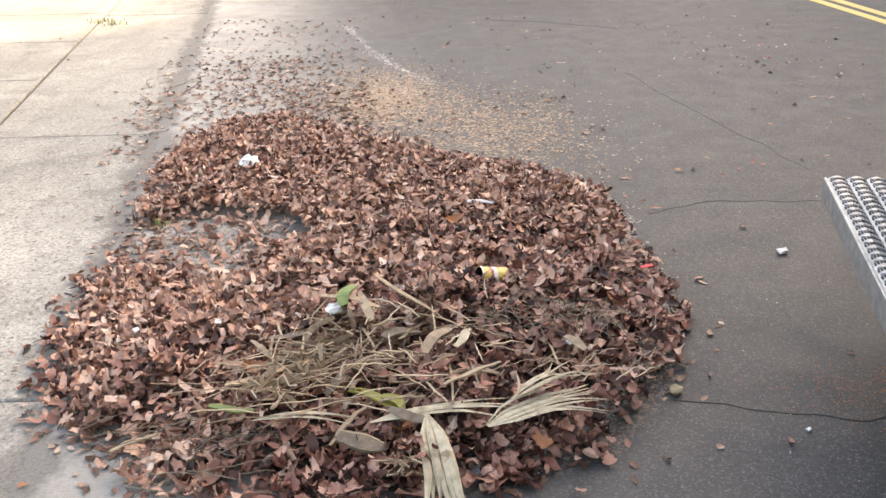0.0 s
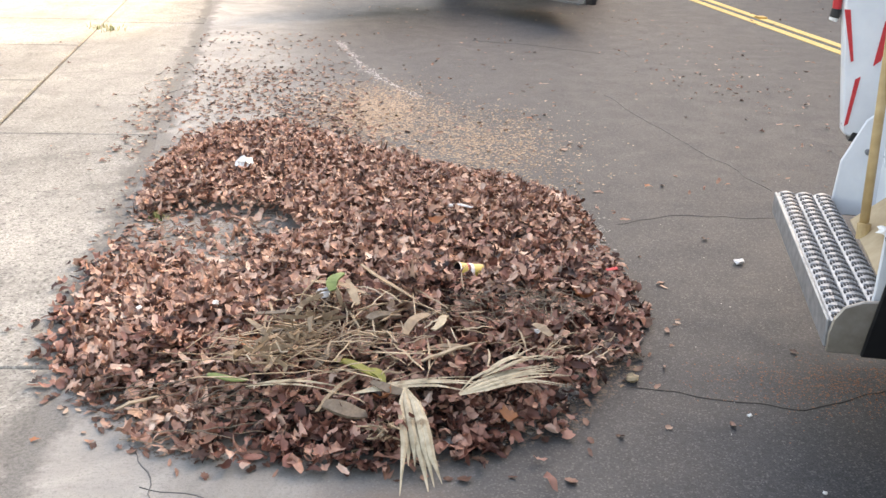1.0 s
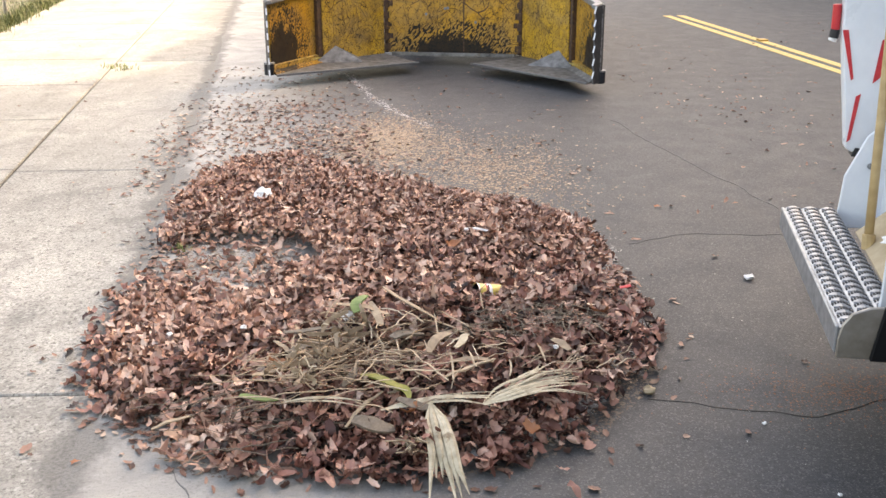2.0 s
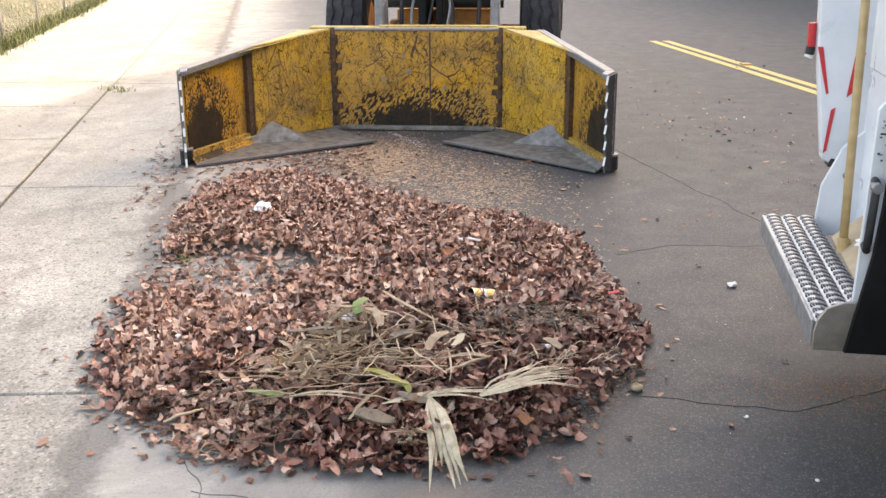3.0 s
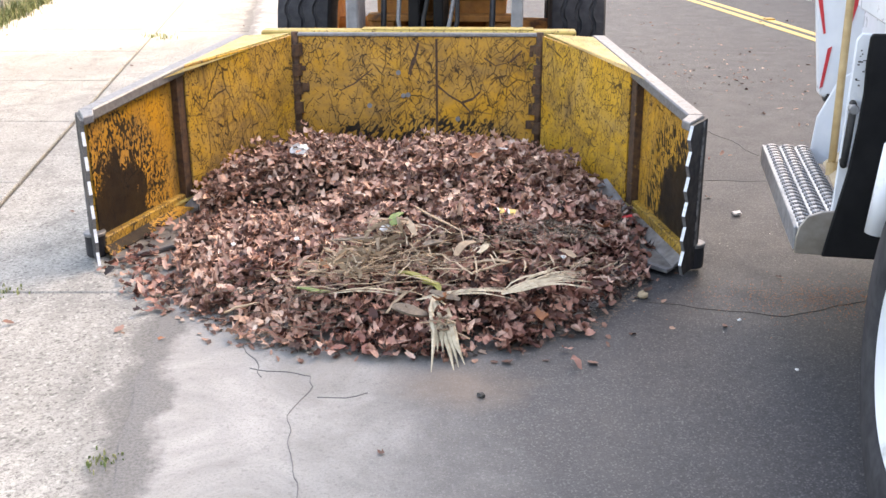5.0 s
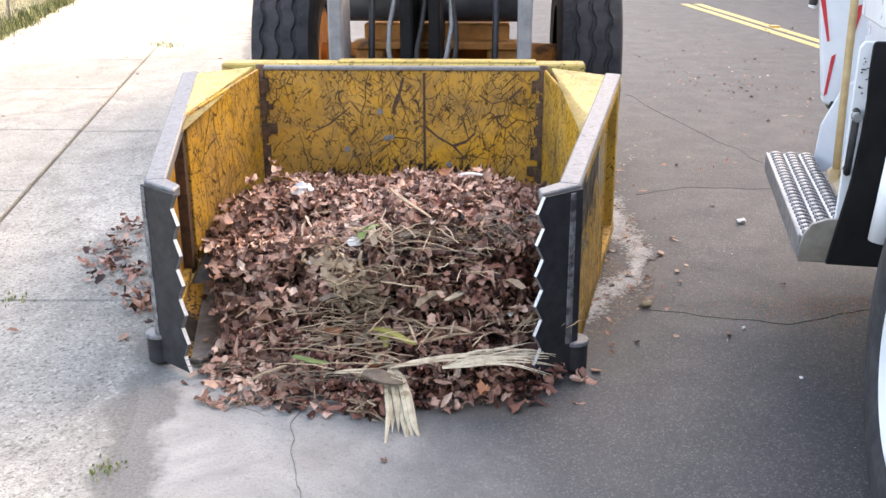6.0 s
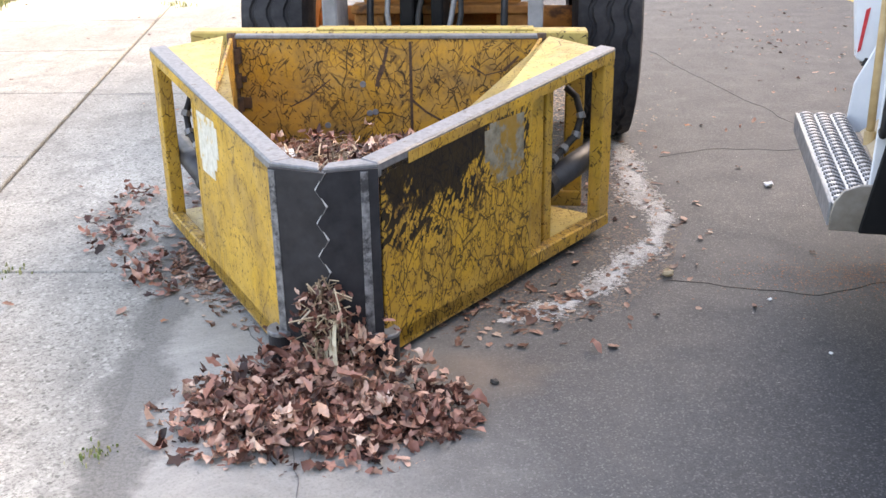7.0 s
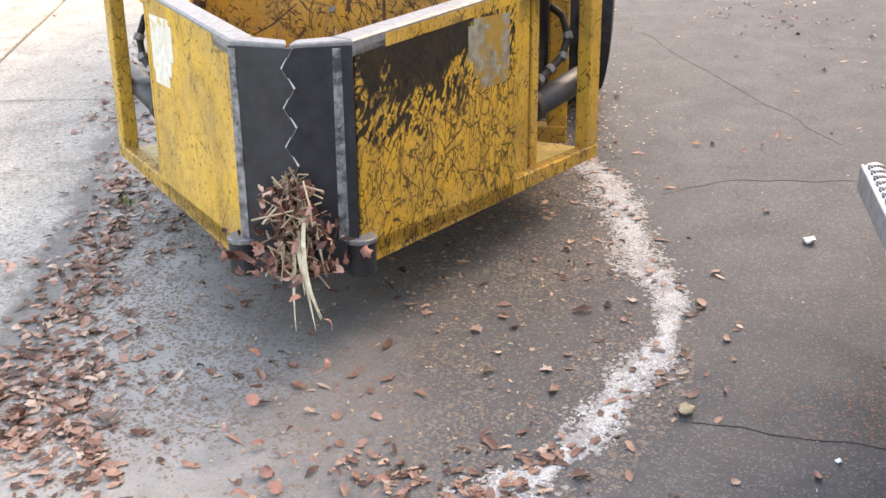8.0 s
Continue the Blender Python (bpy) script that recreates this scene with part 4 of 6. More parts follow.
part("end_plate", upright(endp, -0.045, -0.033), brown_metal, truck, "stained bare metal end plate", 0.003)
part("near_panel", upright([(0.10, 0.42), (0.35, 0.42), (0.35, 1.12), (0.135, 1.12), (0.12, 1.10), (0.112, 0.56)], 0.02, 0.032), truck_white, truck, "white bolted end panel", 0.004)
part("panel_bolt", Geo().tube([(0.135, 0.008, 0.50), (0.135, 0.024, 0.50)], 0.011, 8), steel_worn, truck, "steel bolt", 0.002)
part("black_flap", upright([(0.085, 0.405), (0.60, 0.405), (0.60, 1.13), (0.152, 1.13), (0.145, 1.12), (0.143, 1.04), (0.147, 0.95), (0.143, 0.84), (0.132, 0.70), (0.108, 0.55)], -0.06, -0.045), truck_black, truck, "black rubber wheel flap", 0.004)
part("grab_handle", Geo().tube([(0.134, 0.02, 0.90), (0.128, -0.03, 0.90), (0.126, -0.038, 0.88), (0.120, -0.038, 0.73), (0.121, -0.03, 0.71), (0.126, 0.02, 0.71)], 0.0115, 10), black_mat, truck, "black grab handle", 0.0, True)
part("handle_nut", Geo().tube([(0.127, -0.056, 0.893), (0.127, -0.02, 0.893)], 0.016, 8), steel_worn, truck, "", 0.002)
rubs = Geo()
_r = random.Random(8)
for _ in range(14):
    x, z = _r.uniform(0.13, 0.16), _r.uniform(0.94, 1.07)
    rubs.box(x, x + _r.uniform(0.003, 0.012), 0.0175, 0.0205, z, z + _r.uniform(0.002, 0.005))
part("paint_rub", rubs, dark_steel, truck, "dark rubs in the white paint", 0.0, kind="stuff")
part("back_wall", Geo().box(0.345, 0.36, -0.02, 1.14, 0.42, 2.6), truck_white, truck, "white recess wall", 0.004)
part("far_panel", upright([(0.19, 0.42), (0.36, 0.42), (0.36, 0.85), (0.27, 0.77), (0.205, 0.62)], 1.105, 1.117), truck_white, truck, "white far end panel", 0.004)
part("far_bolt", Geo().tube([(0.29, 1.09, 0.66), (0.29, 1.106, 0.66)], 0.011, 8), steel_worn, truck, "", 0.002)
guard = part("rear_guard", upright([(0.215, 0.70), (0.265, 0.675), (0.36, 0.80), (0.55, 1.3), (0.55, 2.4), (0.10, 2.4), (0.16, 1.12)], 1.20, 1.26), truck_white, truck, "white rear corner guard with red stripes", 0.006)
for q in ([(0.158, 1.135), (0.178, 1.135), (0.214, 0.96), (0.206, 0.955)], [(0.230, 0.895), (0.246, 0.905), (0.228, 0.735), (0.216, 0.725)], [(0.298, 1.10), (0.335, 1.115), (0.305, 0.965), (0.282, 0.945)]):
    part("stripe", upright(q, 1.196, 1.2), red_mat, guard, "red reflective stripe", 0.0)
part("guard_foot", upright([(0.236, 0.674), (0.27, 0.668), (0.285, 0.70), (0.25, 0.705)], 1.19, 1.25), black_mat, guard, "black rubber foot", 0.002)
part("marker_lamp", Geo().tube([(0.140, 1.25, 1.22), (0.142, 1.25, 1.13)], 0.016, 10), red_mat, truck, "red marker lamp with a black and white base", 0.002)
part("marker_base", Geo().tube([(0.142, 1.25, 1.13), (0.138, 1.25, 1.10)], 0.018, 10), black_mat, truck, "", 0.002)
part("marker_tip", Geo().tube([(0.138, 1.25, 1.10), (0.134, 1.25, 1.088)], 0.016, 10), paper_mat, truck, "", 0.002)
part("upper_box", Geo().box(0.22, 0.36, 0.1, 0.62, 1.13, 1.6), truck_white, truck, "white locker above the step", 0.01)
part("body", Geo().box(0.36, 2.4, -5.5, 1.6, 0.75, 2.7), truck_white, truck, "white truck body", 0.03)
part("chassis", Geo().box(0.5, 2.2, -5.4, 1.4, 0.42, 0.75), truck_black, truck, "black chassis", 0.01)
part("standpipe", Geo().tube([(0.186, -0.32, 0.58), (0.206, -0.32, 0.85)], 0.036, 16), truck_white, truck, "white upright tube", 0.0, True)
wheel = new("wheel")
wheel.parent = truck
wheel.matrix_basis = pose(0.252, -1.08, 0.5)
prof = [(0.10, 0.27), (-0.13, 0.28), (-0.145, 0.34), (-0.142, 0.43), (-0.12, 0.482), (-0.09, 0.5), (0.09, 0.5), (0.13, 0.46), (0.13, 0.33)]
g = Geo()
verts, faces = [], []
for k in range(64):
    a = 2 * math.pi * k / 64
    verts += [(x, r * math.cos(a), r * math.sin(a)) for x, r in prof]
n = len(prof)
for k in range(64):
    faces += [(k * n + i, k * n + i + 1, ((k + 1) % 64) * n + i + 1, ((k + 1) % 64) * n + i) for i in range(n - 1)]
part("tyre", g.add(verts, faces), tyre_mat, wheel, "black truck tyre", 0.0, True)
prof = [(-0.135, 0.285), (-0.14, 0.27), (-0.05, 0.24), (-0.02, 0.2), (-0.03, 0.12), (-0.09, 0.10), (-0.10, 0.0)]
g = Geo()
verts, faces = [], []
for k in range(48):
    a = 2 * math.pi * k / 48
    verts += [(x, r * math.cos(a), r * math.sin(a)) for x, r in prof]
n = len(prof)
for k in range(48):
    faces += [(k * n + i, k * n + i + 1, ((k + 1) % 48) * n + i + 1, ((k + 1) % 48) * n + i) for i in range(n - 1)]
part("rim", g.add(verts, faces), truck_white, wheel, "white steel wheel rim", 0.0, True)

TRUCK = truck.matrix_basis.copy()
broom = thing("broom", TRUCK @ pose(0.205, 0.63, 0.50), label="wooden broom handle standing on the truck's side step", category="broom")
part("handle", Geo().tube([(0, 0, 0.0), (0.003, 0.05, 0.36), (0.008, 0.11, 0.75), (0.012, 0.16, 1.1)], 0.015, 12), wood, broom, "pale varnished wooden stick", 0.0, True)
part("socket", Geo().tube([(0, -0.004, -0.0), (0, 0.002, 0.05)], 0.021, 12), wood, broom, "", 0.0)
card = Geo()
card.add([(0.185, 0.30, 0.50), (0.20, 0.80, 0.50), (0.30, 0.80, 0.585), (0.30, 0.30, 0.575), (0.185, 0.30, 0.504), (0.20, 0.80, 0.504), (0.30, 0.80, 0.589), (0.30, 0.30, 0.579)],
         [(3, 2, 1, 0), (4, 5, 6, 7), (0, 1, 5, 4), (1, 2, 6, 5), (2, 3, 7, 6), (3, 0, 4, 7)])
ob = tagged(part("cardboard_sheet", card, cardboard), "flattened brown cardboard leaning behind the step", "cardboard")
ob.matrix_basis = TRUCK


def crumpled(name, size, material, seed, flat=0.6):
    r = random.Random(seed)
    bm = bmesh.new()
    bmesh.ops.create_icosphere(bm, subdivisions=2, radius=size)
    for v in bm.verts:
        k = r.uniform(0.55, 1.2)
        v.co = Vector((v.co.x * k, v.co.y * k * 0.85, v.co.z * k * flat))
    me = bpy.data.meshes.new(name)
    bm.to_mesh(me)
    bm.free()
    me.materials.append(material)
    return new(name, me)


ob = tagged(crumpled("paper_scrap", 0.03, paper_mat, 5, 0.5), "white crumpled tissue on the cardboard", "paper")
ob.matrix_basis = TRUCK @ pose(0.245, 0.52, 0.565)

# ---- fence and weeds ----
fence = thing("chain_link_fence", label="galvanised chain-link fence along the pavement", category="fence")
y = 9.0
while y < 34:
    x0, y0 = street(FENCE, y)
    part("post", Geo().tube([(x0, y0, -0.03), (x0, y0, 1.3)], 0.025, 10), wire_mat, fence, "galvanised post", 0.0, True)
    y += 2.3
g = Geo()
for k in range(0, 420):
    for s in (-1, 1):
        ya = 8.0 + k * 0.065
        yb = ya + s * 1.2
        xa, xb = street(FENCE, ya)[0], street(FENCE, yb)[0]
        g.tube([(xa + 0.003 * s, ya, 0.02), (xb + 0.003 * s, yb, 1.22)], 0.0011, 3, False)
part("wire_mesh", g, wire_mat, fence, "woven wire mesh", kind="stuff")
part("top_wire", Geo().tube([(*street(FENCE, 8), 1.24), (*street(FENCE, 36), 1.24)], 0.015, 8), wire_mat, fence, "top rail", 0.0)


def blades(spots, count, height, spread, seed):
    r = random.Random(seed)
    g = Geo()
    for x, y in spots:
        for _ in range(count):
            a = r.uniform(0, 6.283)
            px, py = x + r.gauss(0, spread), y + r.gauss(0, spread)
            h = height * r.uniform(0.4, 1.2)
            lean = r.uniform(0.2, 1.1) * h
            w = 0.0035 * r.uniform(0.6, 1.4)
            dx, dy = math.cos(a), math.sin(a)
            sx, sy = -dy * w, dx * w
            g.add([(px - sx, py - sy, -0.012), (px + sx, py + sy, -0.012), (px + dx * lean * 0.4 + sx * 0.8, py + dy * lean * 0.4 + sy * 0.8, h * 0.65),
                   (px + dx * lean * 0.4 - sx * 0.8, py + dy * lean * 0.4 - sy * 0.8, h * 0.65), (px + dx * lean, py + dy * lean, h * 0.85)],
                  [(0, 1, 2, 3), (3, 2, 4)])
    return g


r = random.Random(3)
spots = [street(FENCE + r.uniform(-0.12, 0.22) + 0.12 * noise.noise((k * 0.21, 0, 0)), 8.5 + k * 0.05) for k in range(420)]
tagged(part("fence_grass", blades(spots, 18, 0.14, 0.08, 4), grass_mat), "green and straw-coloured weeds along the fence foot", "grass", kind="stuff")
spots = [street(-3.85 - 5.5 * r.random() ** 1.8, 8.5 + r.uniform(0, 26)) for k in range(5200)]
tagged(part("yard_grass", blades(spots, 9, 0.2, 0.10, 5), grass_mat), "rough green grass behind the fence", "grass", kind="stuff")
for (x, y), n, h, s in (((-3.13, 9.62), 45, 0.05, 0.06), ((-2.98, 9.5), 40, 0.04, 0.07), ((-1.923, 2.569), 30, 0.016, 0.035), ((-1.166, 1.28), 40, 0.014, 0.03), ((-1.30, 4.05), 22, 0.04, 0.03)):
    tagged(part("weed", blades([(x, y)], n, h, s, int(1000 * (y + 9))), weed_mat), "small tuft of weeds in a concrete joint", "weed", group="weeds in the joints", kind="stuff")

# ---- unseen walls, added to cast the shade's edge on the street ----
g = Geo()
g.prism([street(13.4, -40), street(17, -40), street(17, 16.6), street(13.4, 16.6)], -0.05, 12.5)
tagged(part("wall_east_high", g, shade_wall_mat), "tall unseen wall added to shade the street", "building wall", kind="structure")
g = Geo()
g.prism([street(13.4, 16.6), street(17, 16.6), street(17, 120), street(13.4, 120)], -0.05, 8.0)
tagged(part("wall_east_low", g, shade_wall_mat), "lower unseen wall added to shade the street", "building wall", kind="structure")

# ---- leaf pile ----
OUTLINE = [(-1.31, 2.6), (-1.2, 2.4), (-0.9, 2.05), (-0.58, 1.91), (-0.26, 1.92), (0.05, 1.98), (0.39, 2.18), (0.48, 2.32), (0.63, 2.53),
           (0.775, 3.02), (0.75, 3.6), (0.70, 4.35), (0.54, 4.66), (0.0, 5.0), (-0.42, 5.5), (-1.0, 6.0), (-1.45, 5.7), (-1.52, 4.8),
           (-1.42, 4.1), (-1.42, 3.45), (-1.36, 3.0)]
GAP = [(-1.43, 3.95), (-1.22, 4.2), (-0.76, 4.1), (-0.6, 3.82), (-0.76, 3.58), (-1.02, 3.43), (-1.38, 3.6)]


def inside(poly, x, y):
    hit = False
    for (ax, ay), (bx, by) in zip(poly, poly[1:] + poly[:1]):
        if (ay > y) != (by > y) and x < (bx - ax) * (y - ay) / (by - ay) + ax:
            hit = not hit
    return hit


def to_edge(poly, x, y):
    best = 9.0
    for (ax, ay), (bx, by) in zip(poly, poly[1:] + poly[:1]):
        dx, dy = bx - ax, by - ay
        u = max(0, min(1, ((x - ax) * dx + (y - ay) * dy) / (dx * dx + dy * dy)))
        best = min(best, math.hypot(x - ax - u * dx, y - ay - u * dy))
    return best


def bump(x, y, cx, cy, rx, ry):
    return math.exp(-((x - cx) / rx) ** 2 - ((y - cy) / ry) ** 2)


def mound(x, y):
    """Height of the undisturbed pile."""
    d = to_edge(OUTLINE, x, y) * (1 if inside(OUTLINE, x, y) else -1)
    if d <= 0:
        return 0.0
    a = 0.045 + 0.19 * bump(x, y, -0.15, 2.85, 0.8, 0.65) + 0.09 * bump(x, y, 0.1, 3.9, 0.7, 0.6) + 0.12 * bump(x, y, -1.2, 4.7, 0.35, 0.4) + 0.05 * bump(x, y, -0.9, 2.7, 0.4, 0.4)
    a *= 1 - 0.55 * bump(x, y, -1.1, 3.3, 0.45, 0.45)
    if inside(GAP, x, y):
        a *= 0.12
    if y > 5.0:
        a *= max(0.25, 1 - (y - 5.0) * 0.9)
    a *= 0.88 + 0.5 * noise.noise((x * 3.6, y * 3.6, 0.5)) + 0.35 * noise.noise((x * 9, y * 9, 3.5))
    return a * min(1.0, d / 0.24) ** 0.5


seeds = []
step_x, step_y = 0.185, 0.16
row = 0
yy = 1.95
while yy < 6.1:
    xx = -1.6 + (step_x / 2 if row % 2 else 0)
    while xx < 0.85:
        x, y = xx + rng.normal(0, 0.03), yy + rng.normal(0, 0.03)
        if inside(OUTLINE, x, y) and to_edge(OUTLINE, x, y) > 0.04:
            if not (inside(GAP, x, y) and rng.random() < 0.6) and not (y > 5.2 and rng.random() < 0.35 + (y - 5.2) * 0.4):
                seeds.append((x, y))
        xx += step_x
    yy += step_y
    row += 1
SEEDS = np.array(seeds)

pile = thing("leaf_pile", label="large heap of brown dry leaves raked together on the road", category="leaf pile", kind="stuff")
clumps = []
for cx, cy in SEEDS:
    lv = Leaves()
    h0 = mound(cx, cy)
    count = int(92 + 210 * h0)
    for _ in range(count):
        a, q = rng.uniform(0, 6.283), 0.17 * math.sqrt(rng.random())
        x, y = cx + q * math.cos(a), cy + q * math.sin(a)
        h = mound(x, y)
        if h <= 0 and rng.random() < 0.985 or inside(GAP, x, y) and rng.random() < 0.74:
            continue
        big = rng.uniform(0.036, 0.075) if y < 4.2 else rng.uniform(0.036, 0.068)
        if rng.random() < 0.07:
            big *= 1.3
        depth = rng.random() ** 2.2
        lv.put(x - cx, y - cy, h * (1 - 0.8 * depth) + rng.uniform(0, 0.02), big, 0.35, 0.52)
    me = lv.mesh("leaf_clump")
    # paler lit left and back, darker shaded front right: light put into leaf colour
    pale = 0.34 + 0.85 * bump(cx, cy, -1.1, 3.4, 0.7, 1.5) + 0.25 * (cy > 2.9) + 0.4 * (cy > 3.6)
    if cx > 0.0 and cy < 2.9:
        pale *= 0.25
    me.materials.append(leaf_pale if rng.random() < pale else leaf_brown)
    ob = new("leaf_clump", me)
    ob.parent = pile
    ob.matrix_basis = pose(cx, cy, 0)
    clumps.append(ob)


def jaw_points(t):
    """Inner corners of both jaws and of the back plate, on the ground."""
    x, y, z, yaw, pitch, roll, al, ar = glide(CLAW, t)
    c, s = math.cos(radians(yaw)), math.sin(radians(yaw))
    out = []
    for side, a in ((-1, radians(al)), (1, radians(ar))):
        ca, sa = math.cos(a), math.sin(a)
        line = []
        for px, py in (H_, B_, (-0.60, -1.40)):
            qx, qy = side * (W + ca * px - sa * py), sa * px + ca * py
            line.append(np.array([x + c * qx - s * qy, y + s * qx + c * qy]))
        out.append(line)
    return out


def squeeze():
    """Pushes the clumps along with the claw; returns their places and lifts by time."""
    p = SEEDS.copy()
    n = len(p)
    d0 = np.linalg.norm(p[:, None] - p[None], axis=2)
    rest = np.minimum(d0, 0.26) * 0.74
    near0 = np.exp(-(d0 / 0.22) ** 2).sum(1)
    near0 = np.maximum(near0, np.median(near0))
    times = [round(3.0 + 0.1 * k, 2) for k in range(38)]
    track = {}
    for t in times:
        left, right = jaw_points(t)
        if t > 5.3:
            p += 0.5 * (glide(CLAW, t)[:2] - glide(CLAW, t - 0.1)[:2])
        for _ in range(14):
            gap = p[:, None] - p[None]
            dist = np.maximum(np.linalg.norm(gap, axis=2), 1e-3) + np.eye(n)
            short = np.clip(rest - dist, 0, None) * (1 - np.eye(n))
            p += 0.24 * (gap / dist[:, :, None] * short[:, :, None]).sum(1)
            for line, sgn in ((left, -1), (right, 1)):
                for a, b, r in ((line[0], line[1], 0.13), (line[1], line[2], 0.13)):
                    d = b - a
                    length = np.linalg.norm(d)
                    d = d / length
                    nrm = np.array([d[1], -d[0]]) * sgn      # inwards
                    rel = p - a
                    along, off = rel @ d, rel @ nrm
                    hit = (along > -0.02) & (along < length + 0.02) & (off < r)
                    p[hit] += nrm * (r - off[hit])[:, None]
            a, b = left[0], right[0]
            d = (b - a) / np.linalg.norm(b - a)
            nrm = np.array([d[1], -d[0]])
            off = (p - a) @ nrm
            hit = off < 0.14
            p[hit] += nrm * (0.14 - off[hit])[:, None]
        if t > 5.9:
            # what is caught in the narrowing tip is drawn back into the bucket
            m = claw_pose(t)
            inv = m.inverted()
            pull = min(1.0, (t - 5.9) / 0.7)
            for i in range(n):
                q = inv @ Vector((p[i, 0], p[i, 1], 0))
                if q.y > -1.36:
                    qy = max(q.y, -1.36 + 0.30 * pull)
                    wide = max(0.03, 0.66 * (1.46 + qy) / 1.46 - 0.15) + (1 - pull) * 0.5
                    v = m @ Vector((max(-wide, min(wide, q.x)), qy, 0))
                    p[i] = (v.x + 0.004 * math.sin(i * 2.1), v.y + 0.004 * math.cos(i * 1.7))
                elif q.x > -1.0:
                    side = 0.38 + 0.16 * math.sin(i * 3.3) + (1 - pull) * 0.4
                    v = m @ Vector((max(-side + 0.05, min(side + 0.06, q.x)), max(q.y, -1.81 + 0.08 * math.sin(i * 1.9) - (1 - pull) * 0.3), 0))
                    p[i] = (v.x, v.y)
        dist = np.linalg.norm(p[:, None] - p[None], axis=2)
        near = np.exp(-(dist / 0.22) ** 2).sum(1) / near0
        track[t] = (p.copy(), near)
    return times, track


TIMES, TRACK = squeeze()
LAST = TIMES[-1]
CLAW_LAST = claw_pose(LAST).inverted()
CARRY = [7.0, 7.2, 7.35, 7.5, 7.65, 7.8, 7.9, 8.0]
_mounds = np.array([mound(x, y) for x, y in SEEDS])
_order = rng.random(len(SEEDS))
_twist = rng.normal(0, 14, len(SEEDS))


def held(x, y):
    """Whether a place on the ground lies between the shut jaws."""
    q = CLAW_LAST @ Vector((x, y, 0))
    return q.y > -1.36


def clump_height(i, t):
    near = TRACK[t][1][i]
    up = min(0.27, max(0.0, (near - 1.0)) * (0.05 + 0.11 * _order[i]))
    if t > 5.6:
        q = claw_pose(t).inverted() @ Vector((*TRACK[t][0][i], 0))
        out = min(1.0, max(0.0, (-1.25 - q.y) / 0.2))
        up = up * (1 - out) - out * 0.72 * _mounds[i] * min(1.0, (t - 5.6) / 0.8)
    return up


def clump_rows(i, m, extra=0.0, gather=0.0):
    """Rows of a thing that rests at pose m on clump i when the clip begins."""
    x0, y0 = SEEDS[i]
    rows = [(0.0, m)]
    base = None
    for t in TIMES:
        (x, y) = TRACK[t][0][i]
        moved = math.hypot(x - x0, y - y0)
        turn = _twist[i] * min(1.0, moved / 0.6) + extra * min(1.0, max(0.0, (t - 6.1) / 0.5))
        here = pose(x, y, clump_height(i, t), 0, 0, turn) @ pose(x0, y0, 0).inverted()
        base = here @ m
        if gather:
            # stays on top of the heap, and sinks in as the jaws shut
            q = base.translation
            near = np.hypot(TRACK[t][0][:, 0] - q.x, TRACK[t][0][:, 1] - q.y)
            top = max([_mounds[j] + clump_height(j, t) for j in np.nonzero(near < 0.16)[0]], default=0.0)
            raise_by = max(0.0, top + 0.035 + 0.03 * (t > 5.0) - q.z) - 0.12 * min(1.0, max(0.0, (t - 6.3) / 0.3))
            base = Matrix.Translation((0, 0, raise_by)) @ base
        if gather and t > 6.15:
            w = gather * min(1.0, (t - 6.15) / 0.5)
            q = claw_pose(t).inverted() @ base.translation
            q = Vector((q.x * (1 - w * 0.85), q.y + w * (-0.62 - q.y), q.z))
            base = Matrix.Translation(claw_pose(t) @ q - base.translation) @ base
        if abs((t * 10) % 2) < 0.01 or t == LAST:
            rows.append((t, base))
    x, y = TRACK[LAST][0][i]
    if held(x, y) or gather:
        rows += [(t, claw_pose(t) @ CLAW_LAST @ base) for t in CARRY]
    else:
        rows.append((8.0, base))
    return rows


KEPT = np.array([held(*TRACK[LAST][0][i]) for i in range(len(SEEDS))])


def nearest(x, y):
    """The clump under a place, among those that end in the bucket."""
    return int(np.argmin((SEEDS[:, 0] - x) ** 2 + (SEEDS[:, 1] - y) ** 2 + np.where(KEPT, 0, 9)))


RIDERS = []       # things that lie on the pile, each with its clump


def on_pile(ob, x, y, up=0.02, rx=0, ry=0, rz=0, z=None, extra=0.0, gather=0.8):
    i = nearest(x, y)
    m = pose(x, y, (mound(x, y) if z is None else z) + up, rx, ry, rz)
    ob.matrix_basis = m
    RIDERS.append((ob, i, m, extra, gather))
    return ob


# ---- what lies on the pile ----
def blade_strip(points, width, thick=0.0012):
    """A dry blade along a line of points."""
    g = Geo()
    pts = [Vector(p) for p in points]
    n = len(pts)
    verts, faces = [], []
    for i, p in enumerate(pts):
        d = (pts[min(i + 1, n - 1)] - pts[max(i - 1, 0)]).normalized()
        side = d.cross(Vector((0, 0, 1))).normalized()
        w = width * (0.35 + 0.65 * math.sin(math.pi * (0.12 + 0.82 * i / (n - 1))))
        up = Vector((0, 0, thick))
        verts += [p - side * w, p + side * w, p + side * w + up + Vector((0, 0, w * 0.3)), p - side * w + up]
    for i in range(n - 1):
        for k in range(4):
            faces.append((i * 4 + k, i * 4 + (k + 1) % 4, (i + 1) * 4 + (k + 1) % 4, (i + 1) * 4 + k))
    faces += [(3, 2, 1, 0), tuple(range(4 * n - 4, 4 * n))]
    return g.add(verts, faces)


